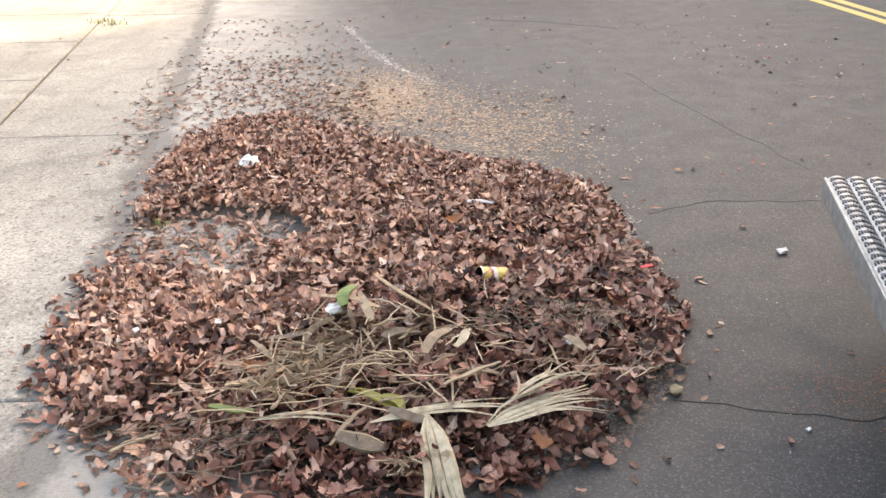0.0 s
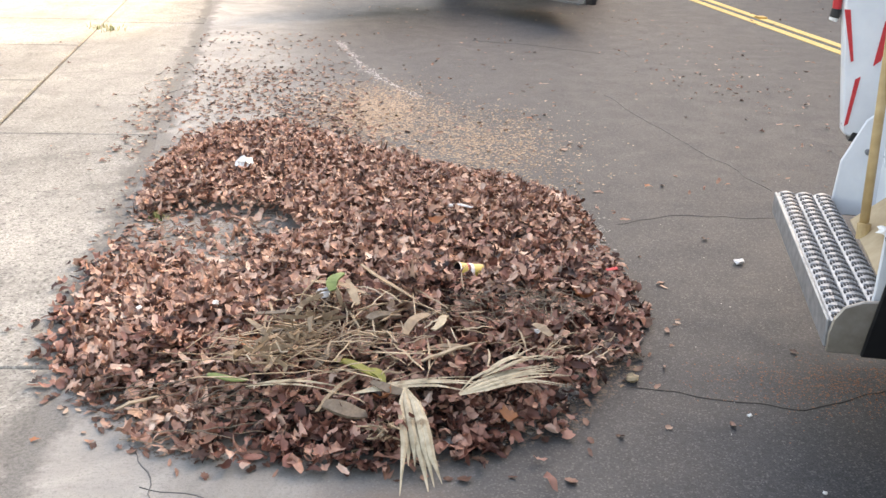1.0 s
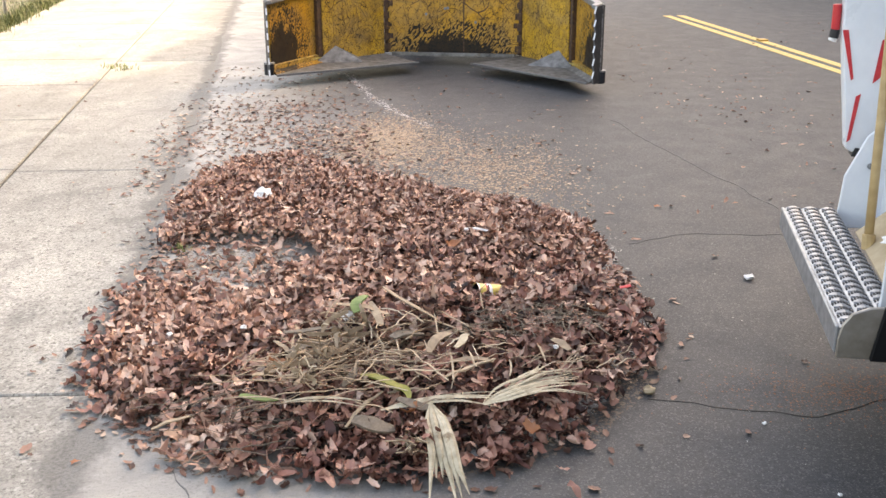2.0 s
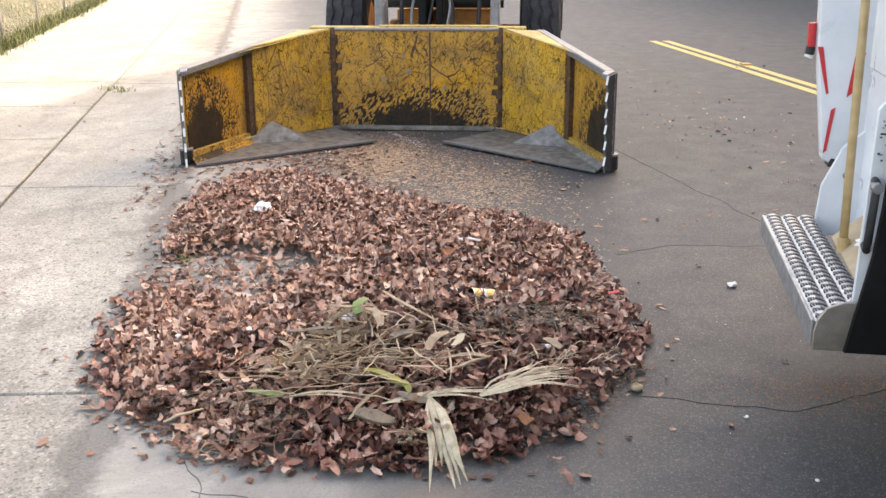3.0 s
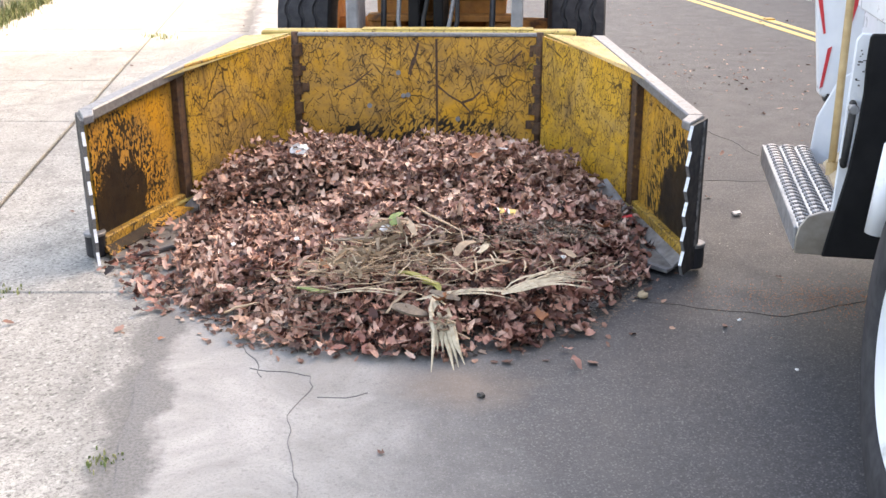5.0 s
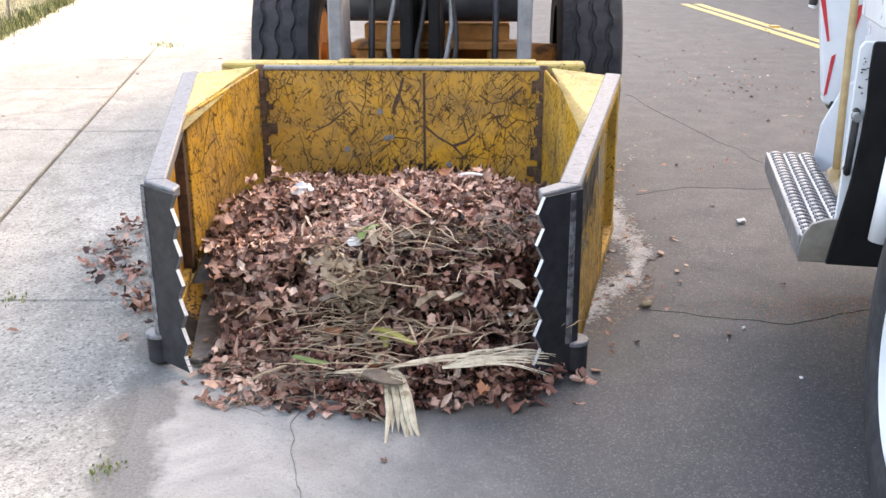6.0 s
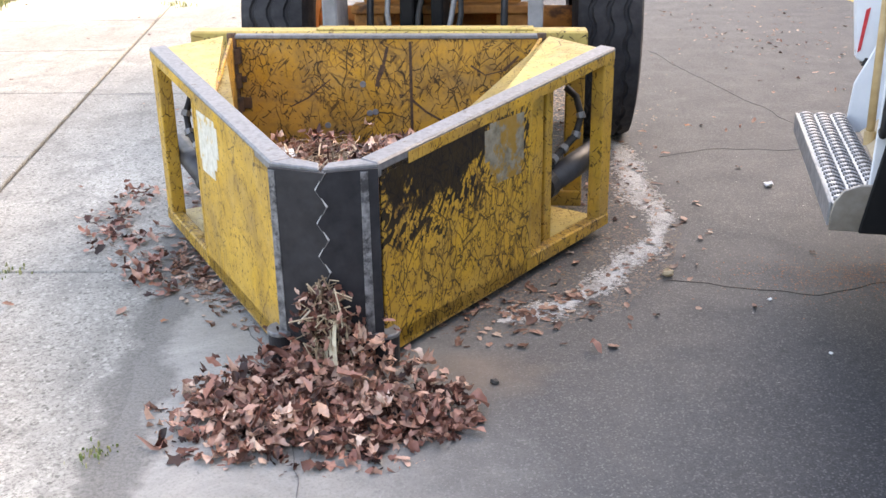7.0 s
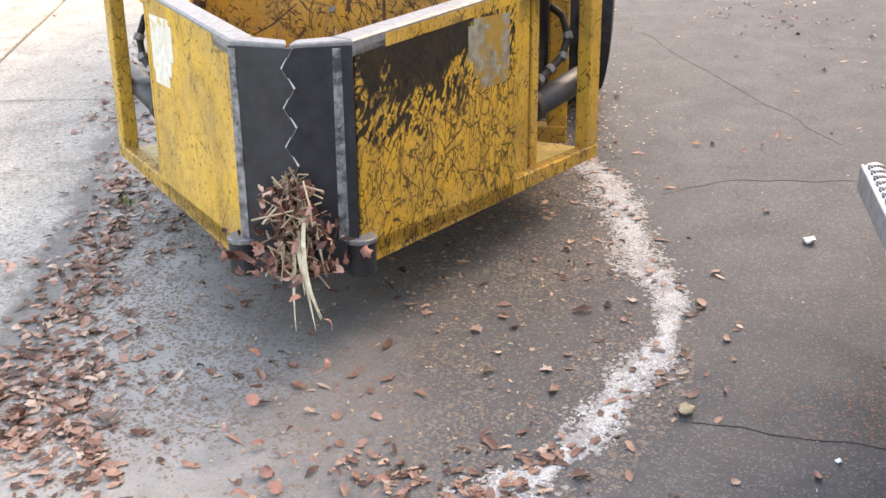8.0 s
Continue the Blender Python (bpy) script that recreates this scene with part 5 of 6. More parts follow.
def strand(r, x, y, z, length, ang, width, droop=0.005):
    bend = r.uniform(-0.18, 0.18)
    pts = []
    for k in range(7):
        u = k / 6
        a = ang + bend * (u - 0.5)
        pts.append((x + (u - 0.5) * length * math.cos(a), y + (u - 0.5) * length * math.sin(a), z + r.uniform(-0.004, 0.004) + droop * math.sin(math.pi * u)))
    return blade_strip(pts, width)


def heap_of(r, count, spread, length, width, ang=None, wob=3.2, lift=0.03):
    g = Geo()
    for _ in range(count):
        a = (ang if ang is not None else 0) + r.uniform(-wob, wob)
        q = strand(r, r.gauss(0, spread), r.gauss(0, spread * 0.7), r.uniform(0, lift), length * r.uniform(0.4, 1.1), a, width * r.uniform(0.4, 1.3))
        g.add(q.v, q.f)
    return g


# long dry palm fronds
def palm_frond(r, length, fan, strips, width):
    """A pleated blade, whole at its foot and split into strips towards its end."""
    g = Geo()
    for k in range(strips):
        u = (k + 0.5) / strips - 0.5
        part_at = r.uniform(0.5, 0.82)
        away = fan * u * 2 + r.gauss(0, 0.10 * fan + 0.03)
        long = length * r.uniform(0.72, 1.0)
        lift, dip = r.uniform(0.6, 1.4), r.gauss(0, 0.015)
        verts, faces = [], []
        n = 10
        for i in range(n):
            q = i / (n - 1)
            split = max(0.0, q - part_at)
            mid_y = u * width * (0.55 + 0.7 * min(q, 0.5)) * min(1.0, 0.2 + 4 * q) + away * split * length * 1.2
            half = width / strips * 0.85 * (0.55 + 0.7 * min(q, 0.5)) * (1 - max(0.0, (q - part_at) / (1 - part_at)) ** 0.8 * 0.9) * min(1.0, 0.2 + 4 * q)
            z = 0.006 + 0.022 * lift * math.sin(math.pi * q) + dip * split
            x = q * long
            verts += [(x, mid_y - half, z), (x, mid_y, z + half * 0.45), (x, mid_y + half, z), (x, mid_y, z + half * 0.45 - 0.0015)]
        for i in range(n - 1):
            for e in range(4):
                faces.append((i * 4 + e, i * 4 + (e + 1) % 4, (i + 1) * 4 + (e + 1) % 4, (i + 1) * 4 + e))
        faces += [(3, 2, 1, 0), tuple(range(4 * n - 4, 4 * n))]
        g.add(verts, faces)
    return g


r = random.Random(11)
for x, y, rz, length, fan, strips, width, up in ((-0.28, 2.16, 9, 0.44, 0.12, 5, 0.055, 0.05), (0.03, 2.13, 25, 0.37, 0.34, 13, 0.12, 0.06), (-0.60, 2.20, -4, 0.34, 0.2, 3, 0.026, 0.04), (0.10, 2.20, 36, 0.28, 0.6, 8, 0.05, 0.06)):
    ob = part("palm_frond", palm_frond(r, length, fan, strips, width), frond_mat)
    on_pile(tagged(ob, "long split dry palm frond lying across the leaves", "palm frond", group="palm fronds on the pile"), x, y, up, 0, 0, rz, extra=-80 if rz > 20 else 75)
ob = part("palm_frond", palm_frond(r, 0.36, 0.16, 6, 0.088), frond_mat)
hanging = tagged(ob, "pale dry palm frond hanging over the front of the heap", "palm frond", group="palm fronds on the pile")
for x, y, n, s, length, w, ang, wob in ((-0.37, 2.42, 26, 0.13, 0.19, 0.0026, 0.5, 1.4), (-0.15, 2.62, 9, 0.13, 0.20, 0.003, 2.2, 1.2), (-0.55, 2.28, 24, 0.13, 0.24, 0.0026, 0.1, 0.5), (-0.25, 2.30, 18, 0.14, 0.16, 0.0026, 0.3, 0.9), (0.36, 2.72, 40, 0.10, 0.12, 0.0016, 0, 3.2), (0.30, 2.42, 14, 0.10, 0.14, 0.0026, 0.9, 0.9),
                                      (0.22, 2.62, 90, 0.13, 0.12, 0.0013, 0, 3.2), (-0.30, 2.52, 46, 0.13, 0.15, 0.0034, 0.7, 1.5), (-0.12, 2.42, 34, 0.15, 0.14, 0.003, 0.2, 1.6), (-0.48, 2.40, 30, 0.13, 0.15, 0.003, 0.4, 1.2), (-0.60, 2.12, 20, 0.14, 0.2, 0.0022, 0.2, 0.6), (-0.10, 2.28, 10, 0.10, 0.2, 0.003, 1.2, 1.0), (-0.78, 2.20, 26, 0.09, 0.16, 0.0016, 0.6, 0.5), (0.42, 2.45, 8, 0.08, 0.16, 0.0026, 0.6, 0.6)):
    ob = part("dry_grass", heap_of(r, n, s, length, w, ang, wob), straw_mat if w > 0.0025 else twig_mat)
    on_pile(tagged(ob, "tangle of dry straw blades on the leaves", "dry grass", group="straw on the pile", kind="stuff"), x, y, 0.03)
for k, (x, y, rz, length, w, mat) in enumerate(((-0.364, 2.66, 80, 0.10, 0.02, green_mat), (-0.27, 2.29, -20, 0.17, 0.016, olive_mat), (-0.66, 2.24, 5, 0.12, 0.012, green_mat), (-0.20, 2.70, -52, 0.30, 0.009, dull_strap), (-0.02, 2.47, 62, 0.14, 0.014, frond_mat), (-0.22, 2.26, -60, 0.10, 0.014, olive_mat), (-0.08, 2.58, -28, 0.24, 0.004, straw_mat), (-0.2, 2.52, 42, 0.12, 0.024, twig_mat), (-0.3, 2.10, -6, 0.13, 0.03, twig_mat))):
    pts = [(length * (i / 6 - 0.5), 0.012 * math.sin(i * 0.7 + k), 0.009 * math.sin(math.pi * i / 6)) for i in range(7)]
    ob = part("long_leaf", blade_strip(pts, w, 0.0015), mat)
    on_pile(tagged(ob, ("fresh green strap leaf" if mat is green_mat else "dry olive strap leaf" if mat is olive_mat else "long dry strap leaf") + " on top of the leaf heap", "leaf", group="strap leaves on the pile"), x, y, 0.045, 8 * (k % 3), -14 if k == 0 else 6, rz)

for k in range(20):
    x, y = r.gauss(-0.33, 0.24), r.uniform(2.14, 2.68)
    length, w = r.uniform(0.09, 0.2), r.uniform(0.007, 0.018)
    twist = r.uniform(-0.02, 0.02)
    pts = [(length * (i / 6 - 0.5), twist * math.sin(math.pi * i / 6), 0.005 * math.sin(math.pi * i / 6) + r.uniform(-0.003, 0.003)) for i in range(7)]
    ob = part("long_leaf", blade_strip(pts, w, 0.0015), (dull_strap, straw_mat, dull_strap, twig_mat)[k % 4])
    on_pile(tagged(ob, "long dry strap leaf on top of the leaf heap", "leaf", group="strap leaves on the pile"), x, y, 0.05, r.uniform(-20, 20), r.uniform(-12, 12), r.choice((r.uniform(-30, 40), r.uniform(0, 180))))

can = thing("drink_can", label="open tin can with yellow label half buried in leaves", category="can")
part("body", Geo().tube([(0.0, 0, 0), (0.012, 0, 0), (0.10, 0, 0)], [0.036, 0.036, 0.036], 20, False), can_yellow, can, "yellow and white label", 0.0, True)
part("inside", Geo().tube([(-0.001, 0, 0), (0.09, 0, 0)], [0.0335, 0.033], 20, False), black_mat, can, "dark inside", 0.0, True)
part("rim", Geo().tube([(-0.003, 0, 0), (0.003, 0, 0)], 0.038, 20, False), steel_bright, can, "bright rim", 0.0, True)
part("label_band", Geo().tube([(0.03, 0, 0), (0.055, 0, 0)], 0.0366, 20, False), paper_mat, can, "white band", 0.0, True)
part("red_band", Geo().tube([(0.03, 0, 0.0), (0.036, 0, 0.0)], 0.0371, 20, False), red_mat, can, "red band", 0.0, True)
on_pile(can, 0.05, 2.98, 0.002, 0, 12, 20, gather=0.0)
for k, (x, y, size, label) in enumerate(((-0.98, 4.60, 0.05, "white crumpled paper on the leaves"), (-0.405, 2.64, 0.03, "small white paper scrap among straw"), (-1.05, 2.75, 0.012, "tiny white paper scrap"), (0.30, 2.55, 0.014, "small white paper scrap"), (-0.78, 2.72, 0.012, "tiny white paper scrap"))):
    on_pile(tagged(crumpled("paper_scrap", size, paper_mat, 20 + k), label, "paper", group="paper scraps"), x, y, 0.03, 0, 0, 40 * k, gather=0.8 if k == 1 else 0.0)
wrapper = Geo().add([(0, -0.007, 0), (0.045, -0.008, 0.004), (0.047, 0.006, 0.009), (0.0, 0.008, 0.003), (0, -0.007, 0.002), (0.045, -0.008, 0.006), (0.047, 0.006, 0.011), (0.0, 0.008, 0.005)],
                    [(3, 2, 1, 0), (4, 5, 6, 7), (0, 1, 5, 4), (1, 2, 6, 5), (2, 3, 7, 6), (3, 0, 4, 7)])
on_pile(tagged(part("wrapper", wrapper, red_mat), "small red and white sweet wrapper at the heap's edge", "wrapper"), 0.64, 3.2, 0.02, 0, 0, 12, gather=0.0)
on_pile(tagged(part("stick", Geo().tube([(0, 0, 0), (0.05, 0.008, 0.004), (0.11, 0.004, 0)], [0.006, 0.007, 0.004], 7), paper_mat), "short pale stick on the leaves", "stick"), 0.04, 3.74, 0.03, 0, 0, -18, gather=0.0)
one = Leaves()
one.put(0, 0, 0, 0.09, 0.2)
me = one.mesh("rust_leaf")
me.materials.append(leaf_rust)
for x, y in ((-0.03, 3.45), (-0.62, 2.42), (0.5, 2.85), (0.18, 2.1), (-0.18, 2.12)):
    on_pile(tagged(new("rust_leaf", me), "single rust-orange leaf on the heap", "leaf", group="rust-coloured leaves"), x, y, 0.05, 10, 8, rng.uniform(0, 360))

# the wisp that the jaws pinch
wisp = thing("straw_wisp", label="wisp of pale straw and leaves caught between the jaw tips", category="straw")
g = Geo()
for _ in range(76):
    cx, cy, cz = r.gauss(-0.01, 0.032), -0.06 + r.gauss(0, 0.022), r.uniform(0.0, 0.27)
    a, up, half = r.uniform(0, 6.283), r.gauss(-0.4, 0.9), r.uniform(0.025, 0.075)
    d = Vector((math.cos(a) * math.cos(up), 0.5 * math.sin(a) * math.cos(up), math.sin(up))) * half
    kink = Vector((r.gauss(0, 0.01), r.gauss(0, 0.01), r.gauss(0, 0.012)))
    q = Geo().tube([Vector((cx, cy, cz)) - d, Vector((cx, cy, cz)) + kink, Vector((cx, cy, cz)) + d], r.uniform(0.0013, 0.0034), 4)
    g.add(q.v, q.f)
part("strand", g, straw_mat, wisp, "pale dry strands", kind="stuff")
g = Geo()
for k in range(3):
    pts = [(0.02 + 0.012 * k + 0.02 * u * k, -0.05 - 0.02 * u, 0.22 - 0.2 * u - 0.01 * k) for u in (0, 0.3, 0.6, 1.0)]
    q = Geo().tube(pts, [0.0015, 0.005, 0.004, 0.001], 5)
    g.add(q.v, q.f)
part("split_blade", g, frond_mat, wisp, "pale green split blade")
lv = Leaves()
for _ in range(300):
    z = rng.uniform(-0.05, 0.26)
    k = 0.034 + 0.05 * math.exp(-((z - 0.06) / 0.1) ** 2)
    lv.put(rng.normal(0, k), rng.normal(-0.05, 0.03), z, rng.uniform(0.03, 0.058), 0.9)
me = lv.mesh("caught_leaves")
me.materials.append(leaf_brown)
ob = new("caught_leaves", me)
ob.parent = wisp
tagged(ob, "brown leaves caught in the straw", kind="stuff")
bundle = thing("straw_bundle", label="upright bundle of pale straw and leaf strips between the jaws", category="straw")
g, strips = Geo(), Geo()
for k in range(100):
    cx, cy, cz = r.gauss(0.0, 0.035), r.gauss(0, 0.03), r.uniform(0.02, 0.56)
    a, up, half = r.uniform(0, 6.283), r.gauss(0.1, 0.9), r.uniform(0.03, 0.085)
    mid = Vector((cx, cy, cz))
    d = Vector((math.cos(a) * math.cos(up), 0.5 * math.sin(a) * math.cos(up), math.sin(up))) * half
    kink = Vector((r.gauss(0, 0.012), r.gauss(0, 0.01), r.gauss(0, 0.014)))
    if k % 3:
        q = Geo().tube([mid - d, mid + kink, mid + d], r.uniform(0.0014, 0.0034), 4)
        g.add(q.v, q.f)
    else:
        q = blade_strip([mid - d, mid - d * 0.4 + kink * 0.7, mid + kink, mid + d * 0.5 + kink * 0.6, mid + d], r.uniform(0.005, 0.011))
        strips.add(q.v, q.f)
part("strand", g, straw_mat, bundle, "pale dry strands", kind="stuff")
part("leaf_strip", strips, dull_strap, bundle, "dull brown leaf strips", kind="stuff")
BUNDLE_I = nearest(-0.36, 2.62)
WISP_I = nearest(-0.18, 2.25)
TIP = Vector((0.0, -1.455, 0.03))

# single leaves that drop from the jaws at the end
single = []
for k in range(3):
    one = Leaves()
    one.put(0, 0, 0, 0.042 + 0.006 * k, 0.3)
    me = one.mesh("dropped_leaf")
    me.materials.append(leaf_brown)
    single.append(me)
FALL = []
for k in range(34):
    ob = tagged(new("dropped_leaf", single[k % 3]), "brown leaf dropping from the shut jaws", "leaf", group="dropping leaves")
    FALL.append((ob, rng.uniform(7.35, 7.92), rng.normal(0, 0.07), rng.normal(-0.03, 0.03), rng.uniform(0.02, 0.16), rng.uniform(0, 360), rng.normal(0, 60), nearest(rng.normal(-0.2, 0.2), rng.normal(2.35, 0.15))))


# ---- loose litter on the ground ----
def along(points, count, wide, soft):
    out = []
    seg = [math.dist(a, b) for a, b in zip(points, points[1:])]
    for _ in range(count):
        k = rng.choice(len(seg), p=np.array(seg) / sum(seg))
        u = rng.random()
        (ax, ay), (bx, by) = points[k], points[k + 1]
        x, y = ax + u * (bx - ax), ay + u * (by - ay)
        d = wide * (0.6 + 0.8 * noise.noise((x * 5, y * 5, 2)))
        out.append((x - abs(rng.normal(0, 1)) * d * soft + rng.normal(0, d * 0.5), y + rng.normal(0, d * 0.6)))
    return out


def litter(name, label, material, places, small, large, tilt=0.22):
    lv = Leaves()
    for x, y in places:
        lv.put(x, y, 0.003, rng.uniform(small, large) * (1 if rng.random() < 0.9 else 1.3), tilt * 0.6, 0.18)
    me = lv.mesh(name)
    me.materials.append(material)
    return tagged(new(name, me), label, "leaf litter", kind="stuff")


spots = []
for _ in range(12000):     # thinning out behind and round the heap
    x, y = rng.uniform(-2.1, 0.9), rng.uniform(1.9, 9.5)
    keep = (1.0 if x < 0.1 or y > 4.3 else 0.2) if (to_edge(OUTLINE, x, y) < 0.18) else 0.75 if (y > 5 and x < -0.35 - 0.1 * (y - 5)) else 0.07
    if keep > 0.9 and not inside(OUTLINE, x, y) and to_edge(OUTLINE, x, y) > 0.10:
        keep = 0.006 if x > -0.9 else 0.03
    if keep > 0.9 and x > 0.25 and not inside(OUTLINE, x, y):
        keep = 0.01
    if x + LEAN * y < EDGE - 0.25:
        keep *= 0.06
    if y < 5:
        keep *= 0.6
    if rng.random() < keep * (1.0 if y < 6.6 else 0.55 if y < 7.6 else 0.3):
        spots.append((x, y))
for _ in range(1500):      # drift of leaves trailing off behind the heap
    u = rng.random() ** 1.5
    spots.append((-0.75 - 0.55 * u + rng.normal(0, 0.33), 5.3 + 2.4 * u + rng.normal(0, 0.25)))
litter("leaf_litter", "loose brown leaves scattered round the heap", leaf_litter, spots, 0.024, 0.055)
spots = [(rng.uniform(-1.5, 0.75), rng.uniform(2.0, 5.6)) for _ in range(2600)]
spots = [(x, y) for x, y in spots if inside(OUTLINE, x, y) and (rng.random() < 0.16 or to_edge(OUTLINE, x, y) < 0.22 and rng.random() < (0.5 if x < 0.3 else 0.05) or (x < -1.0 and rng.random() < 0.6) or (inside(GAP, x, y) and rng.random() < 0.8))]
litter("swept_litter", "leaf scraps left on the road under the heap", leaf_litter, spots, 0.015, 0.055)
spots = [(rng.uniform(-1.4, 0.8), rng.uniform(2.1, 6.4)) for _ in range(6500)]
spots = [(x, y) for x, y in spots if y > 4.4 and (y - 4.4) * 1.0 + x * 0.75 > -0.1 and x < 0.75 - 0.25 * max(0, y - 5.7) or (inside(OUTLINE, x, y) and rng.random() < 0.4)]
litter("leaf_crumbs", "pale leaf crumbs and wood chips strewn on the asphalt", chip_wood, spots, 0.006, 0.022, 0.15)
spots = []
for _ in range(420):
    y = rng.uniform(-1, 16) if rng.random() < 0.5 else rng.uniform(6, 13)
    s = rng.uniform(-3.6, 6.5)
    if s < EDGE and rng.random() < 0.55:
        continue
    spots.append(street(s, y))
for _ in range(170):
    spots.append((2.3 + rng.normal(0, 0.5), 7.4 + rng.normal(0, 1.2)))
for _ in range(90):
    spots.append(street(rng.uniform(-0.3, 4.5), 11.5 + rng.normal(0, 0.6)))
litter("road_litter", "sparse small leaf scraps on the road", leaf_litter, spots, 0.02, 0.05)
spots = [(1.35 + rng.normal(0, 0.25), 2.47 + rng.normal(0, 0.11)) for _ in range(1500)]
litter("seed_litter", "rusty seed husks on the asphalt beneath the truck", leaf_rust, spots, 0.004, 0.011, 0.1)
spots = [(rng.uniform(0.75, 4), rng.uniform(1.2, 11)) for _ in range(260)]
litter("grit", "tiny pale grit on the asphalt", powder, spots, 0.004, 0.011, 0.1)

spots = [(x, y) for x, y in along([(-1.44, 4.4), (-1.30, 3.7), (-1.22, 3.1), (-1.02, 2.55), (-0.86, 2.25)], 420, 0.2, -0.2)]
spots += [(-1.2 + rng.normal(0, 0.13), 2.5 + rng.normal(0, 0.2)) for _ in range(260)]
spots = [(x, y) for x, y in spots if inside(OUTLINE, x, y)]
litter("left_litter", "brown leaves left in a loose band beside the gutter", leaf_litter, spots, 0.025, 0.062, 0.3)
spots = [(x, y) for x, y in along([(0.3, 2.35), (0.05, 2.15), (-0.25, 2.3)], 130, 0.16, 0.2)]
litter("front_litter", "reddish leaf scraps left where the heap stood", leaf_litter, spots, 0.016, 0.05, 0.25)

LOOSE = ((1.109, 4.645, 0.075, 35), (1.19, 4.66, 0.055, 120), (1.40, 4.62, 0.05, 10), (1.30, 4.85, 0.045, 80), (1.55, 4.7, 0.05, 200), (2.229, 7.111, 0.075, 40), (2.33, 7.2, 0.06, 90), (2.12, 7.35, 0.055, 300),
         (0.63, 6.115, 0.08, 5), (-1.807, 2.242, 0.06, 30), (0.27, 1.88, 0.085, 60), (0.33, 1.9, 0.07, 170), (-1.2, 2.1, 0.05, 70), (-1.62, 2.95, 0.05, 210))
me_set = []
for k in range(4):
    one = Leaves()
    one.put(0, 0, 0, 1.0, 0.12, 0.3)
    me = one.mesh("fallen_leaf")
    me.materials.append((leaf_rust, leaf_litter, leaf_brown, leaf_litter)[k])
    me_set.append(me)
for k, (x, y, size, turn) in enumerate(LOOSE):
    ob = tagged(new("fallen_leaf", me_set[k % 4]), "single fallen leaf lying on the ground", "leaf", group="single fallen leaves")
    ob.matrix_basis = pose(x, y, 0.002, 0, 0, turn) @ Matrix.Diagonal((size * 0.8, size * 0.8, size * 0.8, 1))
stone = crumpled("pebble", 0.026, paper_mat, 91, 0.5)
tagged(stone, "pale flat pebble on the asphalt", "pebble").matrix_basis = pose(1.277, 3.562, 0.012, 0, 0, 20)
nut = crumpled("pebble", 0.024, cardboard, 92, 0.7)
tagged(nut, "small tan stone beside the heap", "pebble").matrix_basis = pose(0.613, 2.492, 0.014)
for k, (x, y, z) in enumerate(((0.938, 2.267, 0.007), (1.28, 1.72, 0.008), (-0.06, 1.66, 0.012), (1.02, 1.85, 0.006))):
    tagged(crumpled("pebble", z * 1.3, paper_mat if k != 2 else crack_dark, 95 + k, 0.6), "tiny stone on the asphalt", "pebble", group="small stones").matrix_basis = pose(x, y, z * 0.6)


# ---- pale and brown dust left at the heap's edge ----
def flecks(name, label, material, places, small, large, z):
    g = Geo()
    for x, y in places:
        n = 6
        s = rng.uniform(small, large)
        a0 = rng.uniform(0, 6.283)
        pts = [(x + s * rng.uniform(0.4, 1.0) * math.cos(a0 + 6.283 * k / n), y + s * rng.uniform(0.4, 1.0) * math.sin(a0 + 6.283 * k / n), z * rng.uniform(0.5, 1.0)) for k in range(n)]
        g.add([(x, y, z * 1.3)] + pts, [(0, 1 + k, 1 + (k + 1) % n) for k in range(n)])
    return tagged(part(name, g, material), label, "dust", kind="stuff")


def patchy(places):
    """Thins places out to uneven drifts."""
    return [(x, y) for x, y in places if noise.noise((x * 11, y * 11, 1)) + 0.5 * noise.noise((x * 31, y * 31, 6)) > rng.normal(0.0, 0.22)]


ARC = [(0.60, 4.45), (0.68, 4.2), (0.70, 3.9), (0.67, 3.55), (0.725, 3.16), (0.62, 2.80), (0.47, 2.60), (0.36, 2.38), (0.18, 2.2), (-0.02, 2.1)]


flecks("pale_dust", "streak of pale scraped dust where the heap's edge lay", powder, patchy(along([(x - 0.005, y) for x, y in ARC], 20000, 0.085, 0.4)), 0.0015, 0.006, 0.0018)
flecks("thin_dust", "thin film of grey dust along the heap's edge", film_dust, along(ARC, 6000, 0.09, 0.5), 0.005, 0.015, 0.0011)
flecks("pale_streak", "thin spilled pale streak on the asphalt", powder, along([(-0.82, 9.07), (-0.62, 8.2), (-0.543, 7.86), (-0.30, 7.2), (-0.065, 6.72)], 700, 0.075, 0.3), 0.003, 0.012, 0.0014)
spots = [(-0.4 + rng.normal(0, 0.22), 6.3 + rng.normal(0, 0.45)) if k % 3 else (0.25 + rng.normal(0, 0.28), 5.45 + rng.normal(0, 0.5)) for k in range(14000)]
flecks("tan_dust", "tan leaf dust spread on the asphalt behind the heap", chip_wood, [(x, y) for x, y in spots if not inside(OUTLINE, x, y)], 0.003, 0.013, 0.0012)
spots = [(rng.uniform(-1.3, 0.75), rng.uniform(2.0, 5.2)) for _ in range(60000)]
spots = [(x, y) for x, y in spots if inside(OUTLINE, x, y) and noise.noise((x * 2.5, y * 2.5, 4)) + 0.5 * noise.noise((x * 9, y * 9, 2)) > rng.normal(-0.25, 0.2)]
flecks("brown_dust", "brown leaf dust on the road under the heap", brown_dust, spots, 0.002, 0.009, 0.001)


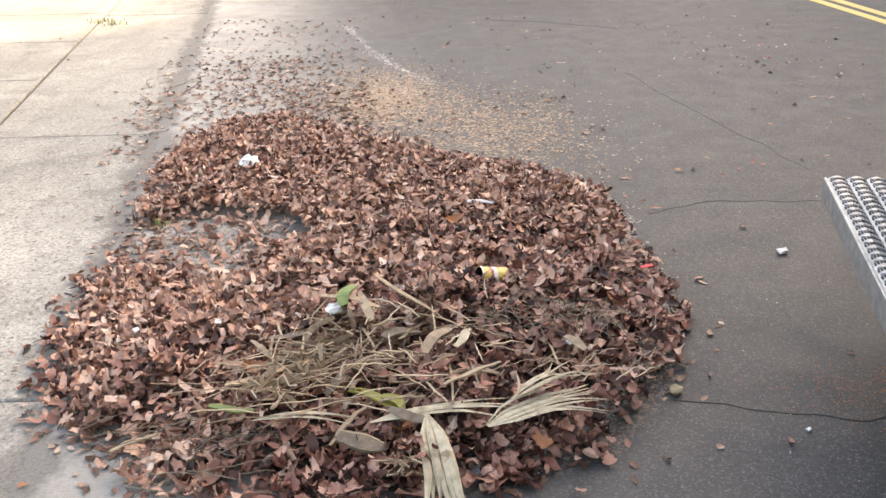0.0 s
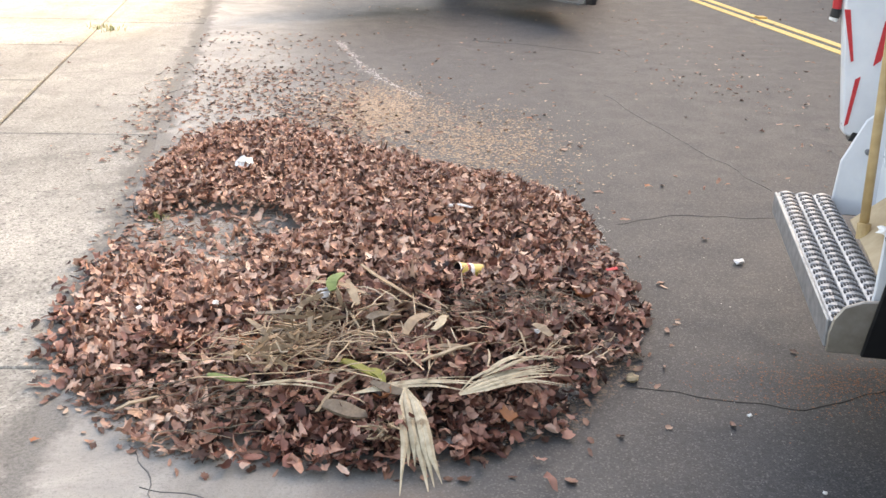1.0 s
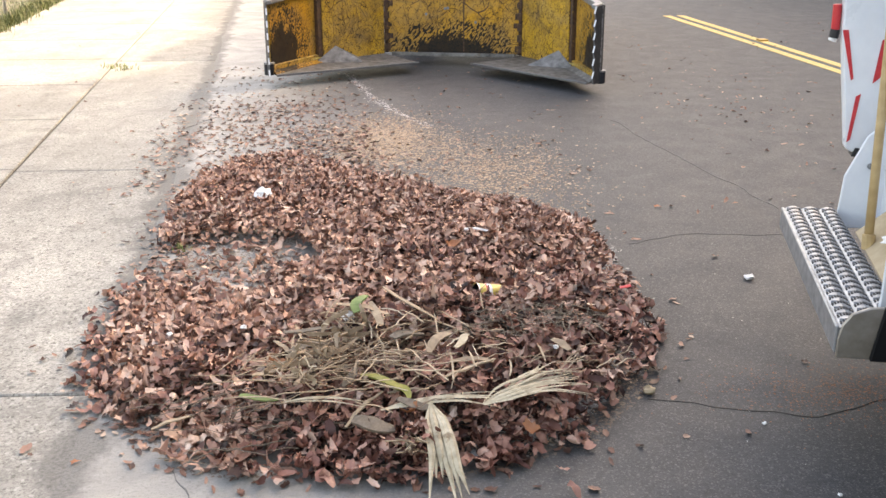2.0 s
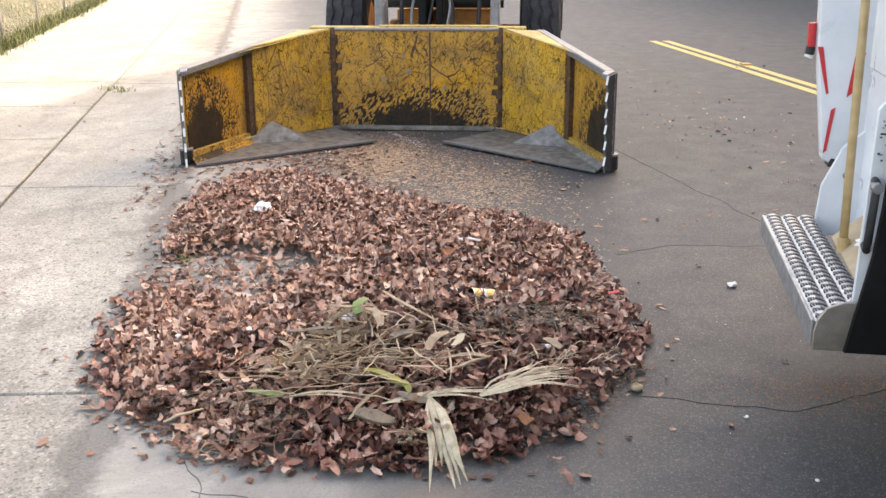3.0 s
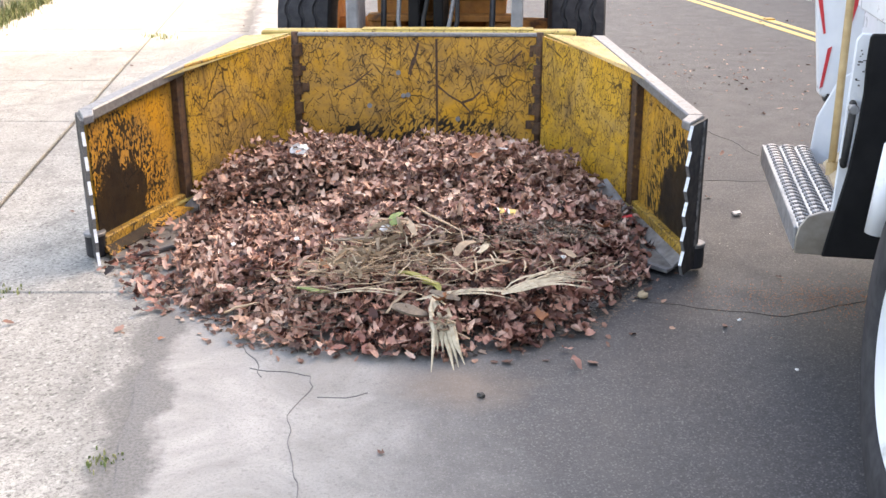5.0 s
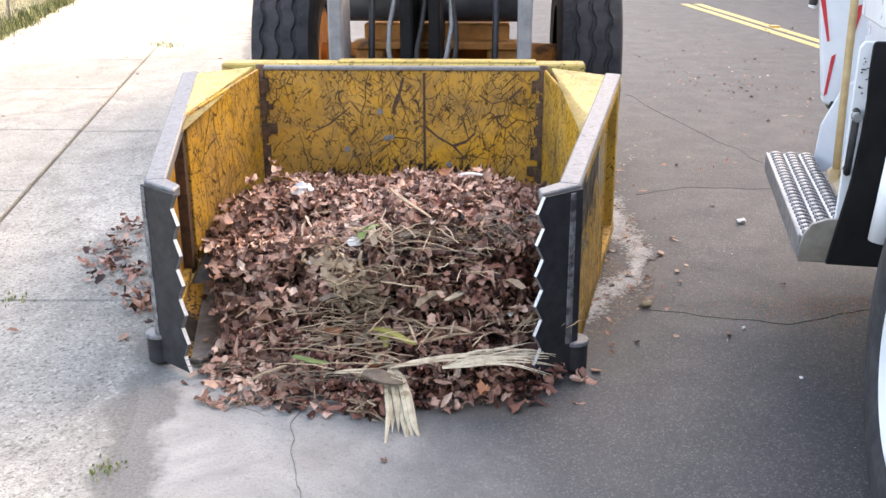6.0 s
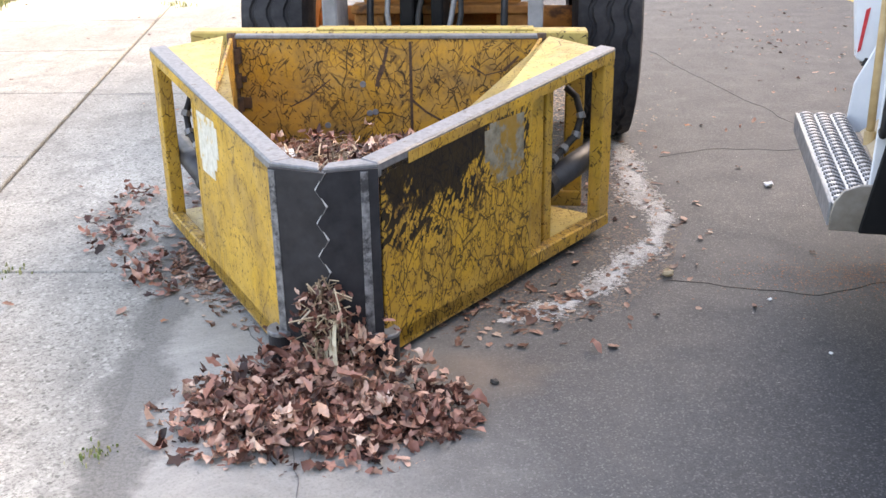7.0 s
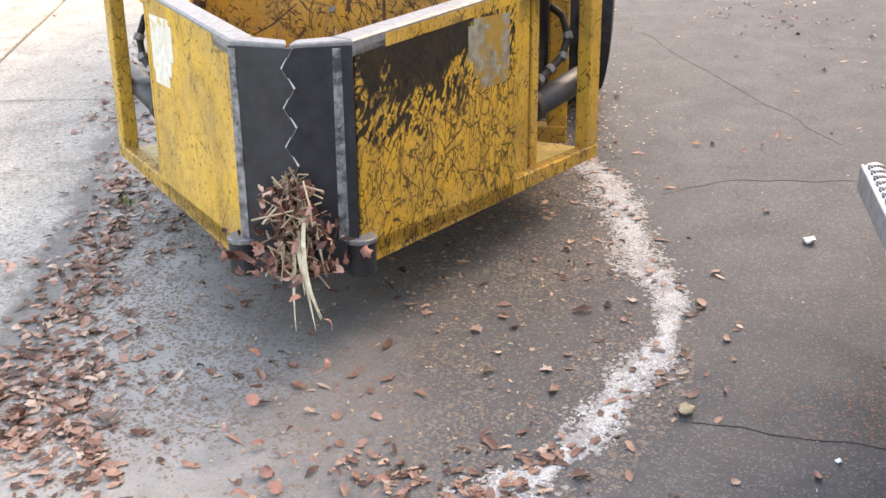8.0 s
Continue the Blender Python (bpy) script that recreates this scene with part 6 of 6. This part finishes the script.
# leaves shoved aside by the left jaw
SHOVED = []
for k, (x0, y0, x1, y1) in enumerate(((-1.34, 3.0, -1.66, 3.0), (-1.33, 2.85, -1.56, 2.84), (-1.38, 3.2, -1.72, 3.2), (-1.28, 2.7, -1.44, 2.62), (-1.22, 2.55, -1.34, 2.44), (-1.4, 3.45, -1.7, 3.5))):
    lv = Leaves()
    for _ in range(34):
        lv.put(rng.normal(0, 0.06), rng.normal(0, 0.07), 0.004 + rng.uniform(0, 0.02), rng.uniform(0.035, 0.07), 0.4)
    me = lv.mesh("leaf_clump")
    me.materials.append(leaf_brown)
    ob = new("leaf_clump", me)
    ob.parent = pile
    SHOVED.append((ob, [(0.0, pose(x0, y0, 0)), (4.3, pose(x0, y0, 0)), (4.9, pose(x0 - 0.1, y0 - 0.04, 0, 0, 0, 20)), (5.25, pose(x1, y1, 0, 0, 0, 50)), (8.0, pose(x1, y1, 0, 0, 0, 50))]))


# ---- movement ----
def motions():
    ts = [round(0.2 * k, 2) for k in range(41)]
    walk(claw, [(t, claw_pose(t)) for t in ts])
    walk(jaw_left, [(t, pose(-W, 0, 0, 0, 0, -glide(CLAW, t)[6])) for t in ts])
    walk(jaw_right, [(t, pose(W, 0, 0, 0, 0, glide(CLAW, t)[7])) for t in ts])
    place = {t: glide(LOADER, t) for t in ts}
    walk(loader, [(t, pose(place[t][0], place[t][1], 0, 0, 0, place[t][2])) for t in ts])
    for side, w in zip((-0.835, 0.835), wheels):
        walk(w, [(t, pose(side, 0, TYRE_R, math.degrees((place[0.0][1] - place[t][1]) / TYRE_R), 0, 0)) for t in ts])
    for i, ob in enumerate(clumps):
        walk(ob, clump_rows(i, ob.matrix_basis.copy()))
    for ob, i, m, extra, gather in RIDERS:
        walk(ob, clump_rows(i, m, extra, gather))
    for ob, rows in SHOVED:
        walk(ob, rows)
    # the wisp rides the heap, then hangs in the jaw tips
    m0 = pose(-0.18, 2.25, mound(-0.18, 2.25) - 0.03, 70, 0, 0)
    rows = [(t, m) for t, m in clump_rows(WISP_I, m0) if t <= 6.0]
    rows += [(t, claw_pose(t) @ Matrix.Translation(TIP)) for t in (6.6, 6.8, *CARRY)]
    walk(wisp, rows)
    m0 = pose(-0.36, 2.72, mound(-0.36, 2.6) - 0.005, 88, 0, -20)
    rows = [(t, m) for t, m in clump_rows(BUNDLE_I, m0, 0.0, 0.001) if t <= 5.8]
    rows += [(t, claw_pose(t) @ pose(0.0, -1.40 + dy, 0.04, lean, 0, 0)) for t, dy, lean in ((6.1, 0.08, 30), (6.4, 0.03, 6), (6.6, 0.04, -2), (6.8, 0.06, -4))]
    rows += [(t, claw_pose(t) @ pose(0.0, -1.32, 0.04, -8, 0, 0)) for t in CARRY]
    walk(bundle, rows)
    m0 = pose(-0.13, 2.16, mound(-0.13, 2.16) + 0.05, 0, 26, -79)
    rows = [(t, m) for t, m in clump_rows(nearest(-0.13, 2.16), m0, 0.0, 0.001) if t <= 6.2]
    rows = [(t, Matrix.Translation((m.translation - m0.translation) * Vector((0.2, 1, 1)) - Vector((0.19 * min(1.0, max(0.0, (t - 4.2) / 1.8)), 0, 0))) @ m0) for t, m in rows]
    rows += [(t, claw_pose(t) @ pose(0.03, -1.475, 0.24, 0, 66, -78) @ pose(0, 0, 0, 62, 0, 0)) for t in (6.6, 6.8, *CARRY)]
    walk(hanging, rows)
    for ob, t0, dx, dy, dz, turn, spin, i in FALL:
        x, y = SEEDS[i]
        rows = [(t, m) for t, m in clump_rows(i, pose(x + dx, y + dy, mound(x, y) + 0.01, 0, 0, turn)) if t <= 6.0]
        off = Matrix.Translation(TIP + Vector((dx, dy, dz))) @ pose(0, 0, 0, 20, 10, turn)
        rows += [(t, claw_pose(t) @ off) for t in (6.6, 6.9, 7.2)]
        start = claw_pose(t0) @ off
        rows.append((t0, start))
        t = t0
        while t < 8.0:
            t = min(8.0, t + 0.1)
            z = start.translation.z - 3.2 * (t - t0) ** 2
            q = Matrix.Translation((dx * (t - t0), -0.25 * (t - t0), max(0.012, z) - start.translation.z)) @ start
            rows.append((t, q @ pose(0, 0, 0, spin * (t - t0) * 2, 0, spin * (t - t0))))
        walk(ob, rows)


motions()
